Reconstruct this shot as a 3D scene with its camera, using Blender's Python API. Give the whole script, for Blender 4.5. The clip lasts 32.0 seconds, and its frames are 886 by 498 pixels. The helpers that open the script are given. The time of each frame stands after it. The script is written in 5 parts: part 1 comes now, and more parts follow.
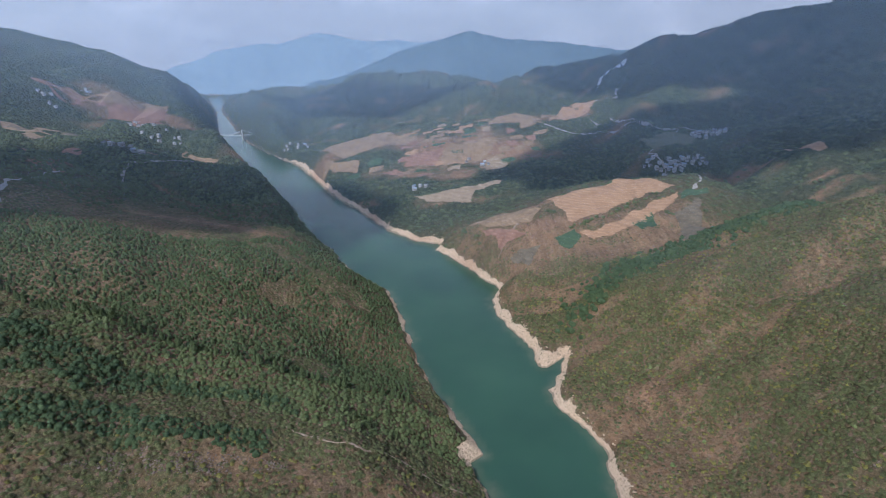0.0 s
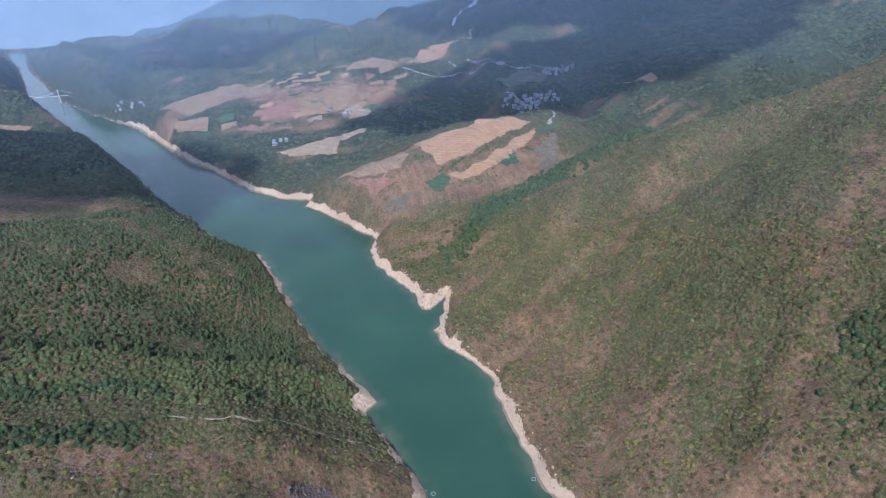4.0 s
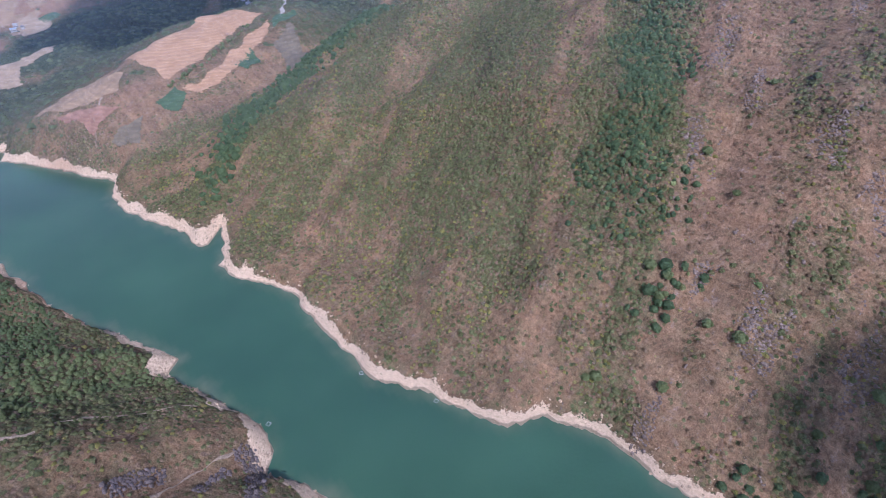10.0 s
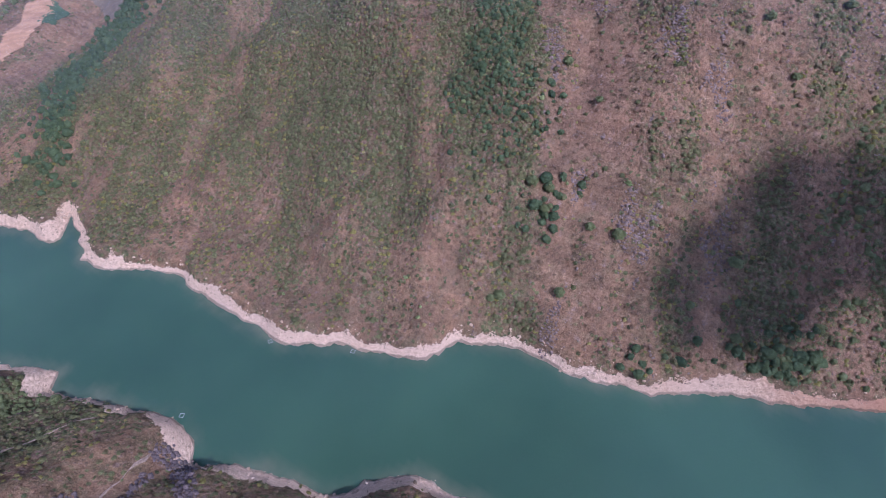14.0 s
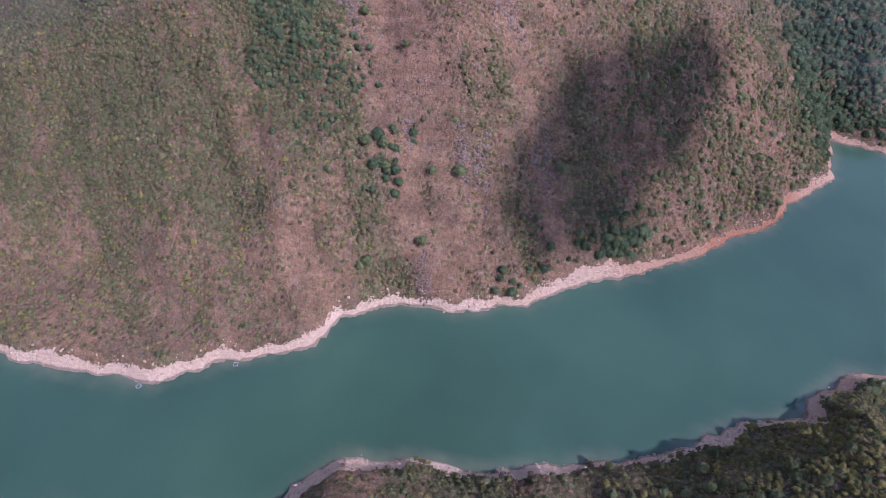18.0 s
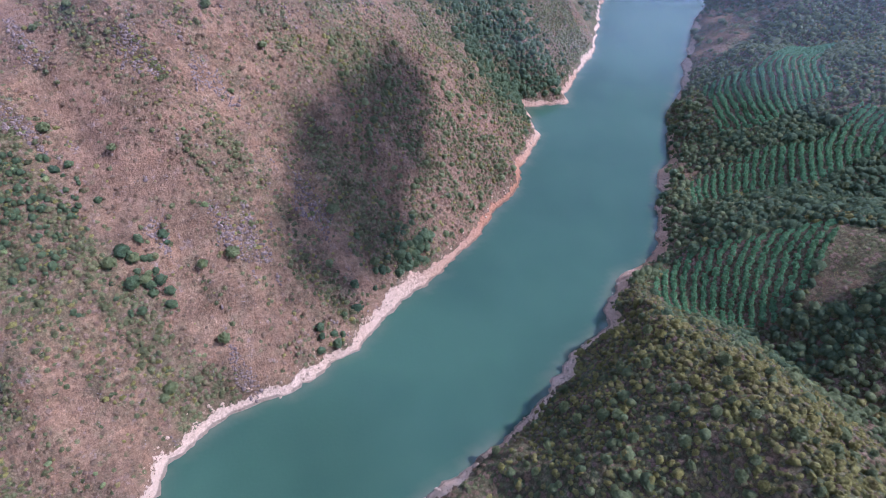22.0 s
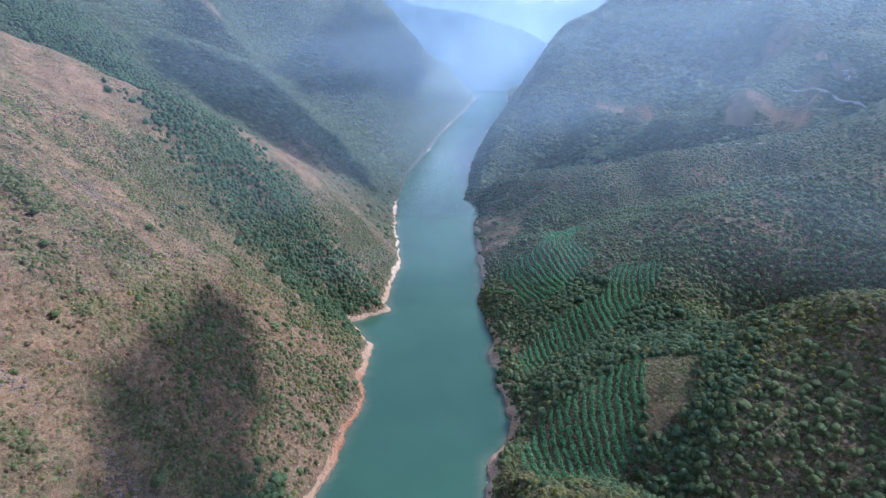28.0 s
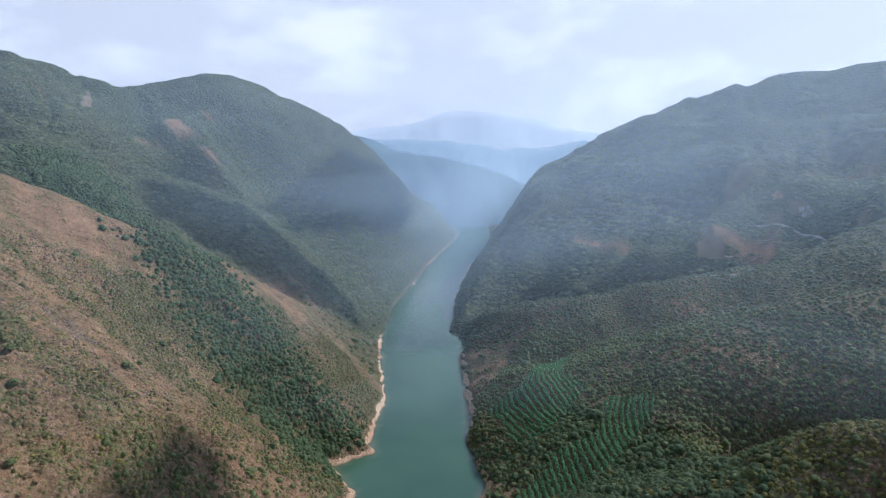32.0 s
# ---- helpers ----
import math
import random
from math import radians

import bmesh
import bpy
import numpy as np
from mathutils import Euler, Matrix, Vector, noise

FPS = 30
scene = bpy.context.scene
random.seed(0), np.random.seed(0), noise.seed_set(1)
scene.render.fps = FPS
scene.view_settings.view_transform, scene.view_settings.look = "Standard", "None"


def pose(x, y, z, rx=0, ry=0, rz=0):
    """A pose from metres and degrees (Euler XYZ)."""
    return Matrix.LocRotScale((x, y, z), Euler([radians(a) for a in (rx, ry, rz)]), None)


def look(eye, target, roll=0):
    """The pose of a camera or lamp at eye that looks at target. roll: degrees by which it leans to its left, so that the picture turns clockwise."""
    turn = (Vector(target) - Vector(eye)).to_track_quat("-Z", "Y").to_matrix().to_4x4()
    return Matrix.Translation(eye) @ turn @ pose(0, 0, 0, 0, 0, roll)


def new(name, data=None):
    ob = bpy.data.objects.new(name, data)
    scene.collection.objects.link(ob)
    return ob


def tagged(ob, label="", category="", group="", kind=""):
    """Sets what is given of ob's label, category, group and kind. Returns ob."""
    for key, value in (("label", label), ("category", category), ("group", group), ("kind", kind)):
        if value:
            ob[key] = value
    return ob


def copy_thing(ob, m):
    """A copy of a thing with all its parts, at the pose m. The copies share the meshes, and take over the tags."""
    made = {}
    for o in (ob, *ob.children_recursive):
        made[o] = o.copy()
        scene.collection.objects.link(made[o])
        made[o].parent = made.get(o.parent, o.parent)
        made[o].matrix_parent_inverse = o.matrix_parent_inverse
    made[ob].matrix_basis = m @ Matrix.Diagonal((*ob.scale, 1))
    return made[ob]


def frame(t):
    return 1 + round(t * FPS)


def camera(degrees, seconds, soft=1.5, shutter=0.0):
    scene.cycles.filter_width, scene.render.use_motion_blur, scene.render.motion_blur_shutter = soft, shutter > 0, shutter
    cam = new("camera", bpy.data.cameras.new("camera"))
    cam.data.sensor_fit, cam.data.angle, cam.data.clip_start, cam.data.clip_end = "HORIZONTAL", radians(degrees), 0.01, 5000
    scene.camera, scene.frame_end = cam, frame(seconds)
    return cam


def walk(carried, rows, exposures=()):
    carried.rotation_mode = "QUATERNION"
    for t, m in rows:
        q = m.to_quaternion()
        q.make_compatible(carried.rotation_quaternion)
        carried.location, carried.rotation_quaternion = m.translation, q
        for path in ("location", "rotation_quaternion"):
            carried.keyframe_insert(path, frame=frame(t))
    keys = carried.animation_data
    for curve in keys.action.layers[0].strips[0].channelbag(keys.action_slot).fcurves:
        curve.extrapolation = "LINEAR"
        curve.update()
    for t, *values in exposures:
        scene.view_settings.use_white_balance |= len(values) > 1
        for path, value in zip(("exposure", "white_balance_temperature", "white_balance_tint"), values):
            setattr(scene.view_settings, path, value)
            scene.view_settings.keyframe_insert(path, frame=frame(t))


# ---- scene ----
cam = camera(79.82, 32.0, soft=0.9)
# seconds, place in metres, turn in degrees
PATH = [
    (0.0, 0.00, 0.00, 240.00, 68.521, -0.114, -0.073),
    (0.5, 0.16, 0.35, 239.56, 67.884, -0.060, -1.313),
    (1.0, 0.31, 0.71, 239.12, 67.268, -0.097, -2.935),
    (1.5, 0.47, 1.08, 238.71, 66.628, -0.067, -5.129),
    (2.0, 0.65, 1.45, 238.33, 66.014, -0.059, -7.387),
    (2.5, 0.87, 1.83, 237.99, 65.339, 0.030, -9.183),
    (3.0, 1.11, 2.20, 237.72, 64.626, 0.058, -10.828),
    (3.5, 1.34, 2.58, 237.52, 63.909, 0.101, -12.780),
    (5.5, 2.28, 4.11, 237.08, 60.676, 0.267, -21.146),
    (6.0, 2.49, 4.49, 237.02, 59.753, 0.361, -23.639),
    (6.5, 2.66, 4.89, 236.97, 58.797, 0.333, -26.070),
    (7.0, 2.84, 5.30, 236.92, 57.916, 0.280, -28.638),
    (7.5, 3.04, 5.74, 236.86, 56.966, 0.257, -31.362),
    (8.0, 3.26, 6.20, 236.82, 55.991, 0.178, -33.727),
    (8.5, 3.50, 6.69, 236.84, 55.027, 0.153, -36.035),
    (9.0, 3.78, 7.20, 236.96, 54.035, 0.115, -38.103),
    (9.5, 4.08, 7.72, 237.20, 53.006, 0.090, -40.172),
    (10.0, 4.42, 8.24, 237.51, 52.004, 0.068, -42.031),
    (10.5, 4.82, 8.77, 237.85, 50.959, 0.149, -44.034),
    (11.0, 5.28, 9.31, 238.16, 49.897, 0.147, -45.746),
    (11.5, 5.81, 9.88, 238.44, 48.801, 0.239, -47.325),
    (12.0, 6.36, 10.46, 238.68, 47.736, 0.245, -48.904),
    (12.5, 6.91, 11.04, 238.91, 46.728, 0.302, -50.579),
    (13.0, 7.43, 11.62, 239.18, 45.876, 0.229, -52.407),
    (13.5, 7.91, 12.21, 239.53, 45.175, 0.210, -54.828),
    (14.0, 8.34, 12.79, 239.94, 44.525, 0.099, -57.666),
    (14.5, 8.74, 13.37, 240.41, 43.823, 0.006, -60.611),
    (16.5, 10.13, 15.60, 242.40, 41.286, -0.299, -72.488),
    (17.0, 10.47, 16.14, 242.84, 40.602, -0.327, -75.210),
    (17.5, 10.80, 16.65, 243.20, 39.962, -0.303, -77.720),
    (18.0, 11.09, 17.13, 243.50, 39.369, -0.291, -80.650),
    (18.5, 11.34, 17.60, 243.71, 38.819, -0.311, -83.259),
    (19.0, 11.54, 18.07, 243.82, 38.309, -0.390, -86.184),
    (19.5, 11.74, 18.53, 243.83, 38.178, -0.400, -89.824),
    (20.0, 11.93, 19.01, 243.73, 38.359, -0.431, -93.972),
    (20.5, 12.10, 19.54, 243.55, 38.548, -0.472, -97.967),
    (21.0, 12.23, 20.13, 243.29, 39.428, -0.465, -102.913),
    (21.5, 12.33, 20.80, 243.00, 41.803, -0.417, -108.662),
    (22.0, 12.38, 21.53, 242.69, 44.145, -0.370, -114.062),
    (22.5, 12.42, 22.30, 242.38, 46.258, -0.285, -119.401),
    (23.0, 12.44, 23.11, 242.11, 48.316, -0.159, -124.849),
    (23.5, 12.43, 23.93, 241.88, 50.297, -0.006, -129.215),
    (24.0, 12.43, 24.73, 241.71, 52.246, 0.108, -132.232),
    (24.5, 12.43, 25.50, 241.57, 54.203, 0.181, -133.937),
    (25.0, 12.45, 26.22, 241.48, 56.130, 0.271, -134.924),
    (25.5, 12.50, 26.87, 241.42, 58.024, 0.219, -135.510),
    (27.5, 12.79, 29.27, 241.36, 65.499, 0.211, -136.268),
    (28.0, 12.89, 29.83, 241.35, 67.334, 0.266, -136.513),
    (28.5, 13.00, 30.33, 241.35, 69.177, 0.295, -136.760),
    (29.0, 13.12, 30.78, 241.35, 71.009, 0.359, -136.939),
    (29.5, 13.24, 31.17, 241.36, 72.720, 0.318, -137.024),
    (30.0, 13.35, 31.50, 241.37, 74.519, 0.350, -137.222),
    (30.5, 13.46, 31.79, 241.39, 76.350, 0.324, -137.354),
    (31.0, 13.57, 32.06, 241.41, 78.131, 0.369, -137.576),
    (31.5, 13.67, 32.32, 241.43, 79.913, 0.398, -137.874),
    (32.0, 13.78, 32.58, 241.45, 81.657, 0.359, -138.363),
]
LOOK = [(0.0, 0.36, 5030, 12), (3.0, 0.58, 4830, 15), (6.0, 0.78, 4780, 19), (9.0, 0.83, 4780, 24), (13.0, 0.68, 4710, 35), (17.0, 0.7, 4940, 43), (21.0, 1.16, 4840, 39), (23.0, 1.09, 4620, 28), (26.0, 1.08, 4630, 19), (29.0, 1.03, 4770, 12), (32.0, 0.6, 5210, 11)]  # seconds, stops, kelvin, tint
walk(cam, [(t, pose(x, y, z, rx, ry, rz)) for t, x, y, z, rx, ry, rz in PATH], LOOK)

# ---- world, sun ----
SUN_AZ, SUN_EL = 204.0, 45.0
world = bpy.data.worlds.new("sky")
scene.world = world
world.use_nodes = True
wn, wl = world.node_tree.nodes, world.node_tree.links
wn.clear()
w_out = wn.new("ShaderNodeOutputWorld")
w_bg = wn.new("ShaderNodeBackground")
w_sky = wn.new("ShaderNodeTexSky")
w_sky.sky_type = "NISHITA"
w_sky.sun_disc = False
w_sky.sun_elevation = radians(SUN_EL)
w_sky.sun_rotation = radians(SUN_AZ)
w_sky.altitude = 900
w_sky.air_density = 1.0
w_sky.dust_density = 3.0
w_sky.ozone_density = 1.5
w_bg.inputs["Strength"].default_value = 0.15
# thin high cloud whitens the whole sky, in soft drifts
w_co = wn.new("ShaderNodeTexCoord")
w_map = wn.new("ShaderNodeMapping")
w_map.inputs["Scale"].default_value = (1.0, 1.0, 2.6)
w_no = wn.new("ShaderNodeTexNoise")
w_no.inputs["Scale"].default_value = 3.2
w_no.inputs["Detail"].default_value = 7
w_no.inputs["Roughness"].default_value = 0.55
w_rg = wn.new("ShaderNodeMapRange")
w_rg.inputs[1].default_value, w_rg.inputs[2].default_value = 0.38, 0.72
w_rg.inputs[3].default_value, w_rg.inputs[4].default_value = 0.90, 1.0
w_mix = wn.new("ShaderNodeMix")
w_mix.data_type = "RGBA"
# the cloud itself is brighter in some drifts
w_no2 = wn.new("ShaderNodeTexNoise")
w_no2.inputs["Scale"].default_value = 4.5
w_no2.inputs["Detail"].default_value = 8
w_no2.inputs["Roughness"].default_value = 0.6
w_rg2 = wn.new("ShaderNodeMapRange")
w_rg2.inputs[1].default_value, w_rg2.inputs[2].default_value = 0.48, 0.68
w_tone = wn.new("ShaderNodeMix")
w_tone.data_type = "RGBA"
w_tone.inputs[6].default_value = (3.3, 3.1, 3.02, 1)
w_tone.inputs[7].default_value = (4.5, 4.2, 4.05, 1)
wl.new(w_map.outputs[0], w_no2.inputs["Vector"])
wl.new(w_no2.outputs[0], w_rg2.inputs[0])
wl.new(w_rg2.outputs[0], w_tone.inputs[0])
# and brighter towards the sun, dimmer away from it
w_dot = wn.new("ShaderNodeVectorMath")
w_dot.operation = "DOT_PRODUCT"
w_dot.inputs[1].default_value = (math.sin(radians(SUN_AZ)) * math.cos(radians(SUN_EL)), math.cos(radians(SUN_AZ)) * math.cos(radians(SUN_EL)), math.sin(radians(SUN_EL)))
w_glow = wn.new("ShaderNodeMapRange")
w_glow.inputs[1].default_value, w_glow.inputs[2].default_value = -0.5, 0.95
w_glow.inputs[3].default_value, w_glow.inputs[4].default_value = 0.94, 1.12
w_lit = wn.new("ShaderNodeMix")
w_lit.data_type, w_lit.blend_type = "RGBA", "MULTIPLY"
w_lit.inputs[0].default_value = 1.0
wl.new(w_co.outputs["Generated"], w_dot.inputs[0])
wl.new(w_dot.outputs["Value"], w_glow.inputs[0])
wl.new(w_tone.outputs[2], w_lit.inputs[6])
wl.new(w_glow.outputs[0], w_lit.inputs[7])
wl.new(w_lit.outputs[2], w_mix.inputs[7])
wl.new(w_co.outputs["Generated"], w_map.inputs["Vector"])
wl.new(w_map.outputs[0], w_no.inputs["Vector"])
wl.new(w_no.outputs[0], w_rg.inputs[0])
# bluer overhead
w_sep = wn.new("ShaderNodeSeparateXYZ")
w_up = wn.new("ShaderNodeMapRange")
w_up.inputs[1].default_value, w_up.inputs[2].default_value = 0.25, 0.7
w_up.inputs[3].default_value, w_up.inputs[4].default_value = 1.0, 0.2
w_mul = wn.new("ShaderNodeMath")
w_mul.operation = "MULTIPLY"
wl.new(w_co.outputs["Generated"], w_sep.inputs[0])
wl.new(w_sep.outputs[2], w_up.inputs[0])
wl.new(w_rg.outputs[0], w_mul.inputs[0])
wl.new(w_up.outputs[0], w_mul.inputs[1])
wl.new(w_mul.outputs[0], w_mix.inputs[0])
wl.new(w_sky.outputs[0], w_mix.inputs[6])
wl.new(w_mix.outputs[2], w_bg.inputs["Color"])
wl.new(w_bg.outputs[0], w_out.inputs["Surface"])

sun_lamp = bpy.data.lights.new("sun", "SUN")
sun_lamp.energy = 3.3
sun_lamp.angle = radians(0.8)
sun_lamp.color = (1.0, 0.88, 0.72)
sun = new("sun", sun_lamp)
TO_SUN = Vector((math.sin(radians(SUN_AZ)) * math.cos(radians(SUN_EL)), math.cos(radians(SUN_AZ)) * math.cos(radians(SUN_EL)), math.sin(radians(SUN_EL))))
sun.matrix_world = look((0, 0, 600), Vector((0, 0, 600)) - TO_SUN)

# translucent shells that stand in for haze: distance and thickness; clouds: the place that each one shades, its half
# widths and turn
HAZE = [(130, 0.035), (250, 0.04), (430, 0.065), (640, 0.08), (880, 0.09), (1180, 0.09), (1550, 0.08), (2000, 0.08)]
CLOUDS = [(256, -30, 50, 64, 46, 0), (298, -76, 62, 48, 28, 15), (-370, 590, 95, 240, 170, 20), (440, 850, 85, 340, 140, 8), (720, 1120, 220, 480, 250, -41), (-210, 1600, 90, 280, 140, 0), (720, -335, 120, 230, 72, 50), (1000, -800, 180, 330, 120, -60)]


# ---- noise on arrays ----
def hash01(ix, iy, seed):
    h = (ix.astype(np.int64) * 374761393 + iy.astype(np.int64) * 668265263 + seed * 1442695041) & 0xFFFFFFFF
    h = ((h ^ (h >> 13)) * 1274126177) & 0xFFFFFFFF
    return ((h ^ (h >> 16)) & 0xFFFFFF) / 16777215.0


def vnoise(x, y, seed=0):
    ix, iy = np.floor(x), np.floor(y)
    fx, fy = x - ix, y - iy
    fx, fy = fx * fx * fx * (fx * (fx * 6 - 15) + 10), fy * fy * fy * (fy * (fy * 6 - 15) + 10)
    a, b = hash01(ix, iy, seed), hash01(ix + 1, iy, seed)
    c, d = hash01(ix, iy + 1, seed), hash01(ix + 1, iy + 1, seed)
    return (a + (b - a) * fx) * (1 - fy) + (c + (d - c) * fx) * fy


def fbm(x, y, size, seed=0, octaves=4):
    """Noise from -1 to 1, its largest lumps size metres wide."""
    v, amp, total = 0.0, 1.0, 0.0
    for k in range(octaves):
        v = v + amp * (vnoise(x / size + 17.3 * k, y / size - 9.1 * k, seed + k) * 2 - 1)
        total += amp
        amp *= 0.5
        size *= 0.5
    return v / total * 1.6


def smooth(a, b, v):
    u = np.clip((v - a) / (b - a), 0, 1)
    return u * u * (3 - 2 * u)


# ---- the river's two shores, from north to south ----
EAST = [(-1000, 2500), (-767, 1927), (-505, 1378), (-410, 1229), (-288, 1069), (-233, 961), (-182, 857), (-121, 763), (-71, 679), (-31, 636), (2, 628), (-5, 606),
        (31, 551), (62, 495), (50, 471), (54, 438), (72, 398), (80, 356), (104, 378), (83, 326), (86, 304), (107, 260), (101, 244), (101, 211), (105, 173), (119, 147),
        (134, 105), (154, 98), (168, 64), (167, 38), (178, 0), (200, -36), (209, -62), (227, -95), (264, -148), (314, -198), (328, -202), (356, -208), (346, -244), (364, -257),
        (421, -326), (514, -402), (585, -469), (698, -590), (775, -699), (940, -927), (1269, -1442), (1865, -2114), (2150, -2500)]
WEST = [(-1070, 2500), (-811, 1926), (-558, 1321), (-416, 1095), (-335, 952), (-276, 856), (-219, 748), (-172, 652), (-119, 566), (-85, 508), (-54, 486), (-37, 428),
        (-26, 380), (-16, 348), (1, 309), (24, 261), (13, 252), (24, 232), (32, 206), (40, 188), (36, 172), (30, 163), (36, 148), (47, 129), (51, 104), (65, 88), (78, 74),
        (82, 48), (83, 18), (92, -23), (102, -60), (128, -119), (132, -140), (146, -144), (159, -168), (166, -197), (193, -223), (225, -250), (245, -276), (299, -322), (329, -363),
        (383, -418), (441, -484), (475, -534), (525, -564), (660, -739), (865, -1048), (1078, -1418), (1930, -2500)]


def seg_dist(x, y, pts):
    """The distance to a line of points, and how high that line stands at the nearest one (0 for flat points)."""
    best = np.full(x.shape, 1e9)
    high = np.zeros(x.shape)
    for p, q in zip(pts[:-1], pts[1:]):
        dx, dy = q[0] - p[0], q[1] - p[1]
        u = np.clip(((x - p[0]) * dx + (y - p[1]) * dy) / (dx * dx + dy * dy), 0, 1)
        d = np.hypot(x - p[0] - u * dx, y - p[1] - u * dy)
        near = d < best
        best = np.where(near, d, best)
        if len(p) > 2:
            high = np.where(near, p[2] + u * (q[2] - p[2]), high)
    return best, high


def inside(x, y, pts):
    odd = np.zeros(x.shape, bool)
    for (ax, ay), (bx, by) in zip(pts, pts[1:] + pts[:1]):
        if ay != by:
            cross = ((ay > y) != (by > y)) & (x < (bx - ax) * (y - ay) / (by - ay) + ax)
            odd ^= cross
    return odd


# ---- ridges: crest lines (x, y, height), fall to the sides, width of the rounded top ----
RIDGES = [
    # east hill: north spur, crest, south spur
    ([(110, 374, 6), (156, 416, 40), (240, 405, 85), (355, 408, 125), (440, 380, 150), (520, 330, 195), (500, 200, 228), (525, 60, 245), (600, -60, 243), (700, -115, 208),
      (610, -139, 150), (519, -153, 100), (446, -168, 55), (382, -182, 22), (325, -200, 3)], 0.60, 10),
    ([(600, 40, 245), (800, 120, 300), (1000, 60, 330)], 0.5, 30),
    # spur with the ploughed fields, and the plateau behind
    ([(30, 590, 18), (60, 592, 32), (116, 592, 62), (215, 620, 82), (300, 650, 84)], 0.36, 12),
    ([(-270, 1060, 14), (-95, 1060, 64), (20, 1110, 86), (140, 1130, 98), (265, 1190, 106), (385, 1230, 138), (453, 1430, 210)], 0.22, 30),
    # long north-eastern mountain
    ([(400, 1500, 160), (453, 1430, 208), (550, 1395, 250), (676, 1339, 292), (806, 1265, 318), (898, 1200, 336), (1060, 900, 345), (1180, 500, 340), (1300, 100, 380)], 0.46, 40),
    # northern foothill on the river bend
    ([(-478, 1358, 8), (-436, 1477, 41), (-325, 1648, 101), (-240, 1784, 139), (-120, 1896, 158), (33, 1850, 143), (198, 1638, 90), (400, 1600, 170)], 0.36, 30),
    # east side, southern spurs
    ([(735, -630, 4), (755, -560, 60), (752, -481, 106), (815, -377, 200), (906, -293, 247), (1000, -125, 322), (1100, 60, 380)], 0.52, 15),
    ([(360, -262, 6), (440, -262, 40), (520, -235, 80), (620, -225, 120), (760, -220, 185), (900, -290, 240)], 0.55, 10),
    ([(1205, -1370, 20), (1185, -1290, 70), (1183, -1200, 160), (1173, -1070, 228), (1204, -960, 297), (1227, -850, 364), (1271, -785, 424), (1325, -695, 474), (1316, -604, 483),
      (1372, -475, 449), (1344, -400, 428), (1366, -330, 450), (1393, -203, 486), (1500, 0, 520)], 0.55, 25),
    # west side from north to south
    ([(-774, 1822, 4), (-815, 1783, 54), (-831, 1686, 114), (-880, 1501, 182), (-957, 1405, 220), (-1049, 1363, 266), (-1250, 1100, 330), (-1500, 800, 400)], 0.34, 40),
    ([(-225, 768, 4), (-300, 752, 62), (-330, 735, 80), (-440, 720, 104), (-613, 744, 122), (-850, 760, 175), (-1100, 700, 260)], 0.42, 20),
    ([(-62, 462, 5), (-140, 468, 45), (-210, 450, 75), (-300, 420, 105), (-420, 400, 140), (-600, 380, 185), (-900, 350, 260)], 0.34, 35),
    ([(18, 224, 4), (-19, 222, 25), (-79, 212, 62), (-140, 200, 88), (-230, 190, 118), (-400, 180, 160), (-700, 150, 230)], 0.40, 12),
    ([(60, 60, 18), (0, 66, 58), (-80, 60, 92), (-200, 40, 128), (-420, 20, 180)], 0.45, 10),
    ([(135, -130, 4), (96, -128, 45), (70, -126, 58), (50, -124, 68), (38, -120, 75), (-30, -110, 97), (-150, -80, 130), (-400, -60, 190)], 0.68, 8),
    ([(164, -200, 3), (150, -228, 22), (109, -253, 55), (74, -279, 72), (45, -294, 86), (19, -315, 106), (-80, -330, 134), (-250, -330, 190), (-600, -300, 280)], 0.70, 8),
    ([(300, -330, 4), (250, -370, 45), (190, -420, 85), (110, -480, 118), (0, -540, 150), (-200, -560, 200)], 0.50, 14),
    ([(510, -558, 6), (420, -545, 60), (317, -531, 88), (196, -591, 124), (39, -718, 160), (-200, -800, 240)], 0.62, 12),
    ([(900, -1120, 10), (850, -1130, 98), (775, -1142, 203), (582, -1247, 295), (422, -1307, 412), (232, -1350, 446), (86, -1366, 446), (-300, -1250, 480), (-800, -900, 480)], 0.50, 30),
]


def blob(x, y, cx, cy, rx, ry, turn=0.0):
    c, s = math.cos(radians(turn)), math.sin(radians(turn))
    u, v = (x - cx) * c + (y - cy) * s, -(x - cx) * s + (y - cy) * c
    return np.exp(-((u / rx) ** 2 + (v / ry) ** 2))


def downhill(x, y):
    """Along and across the fall of the sunny eastern hillside."""
    return 0.87 * x + 0.49 * y, -0.49 * x + 0.87 * y


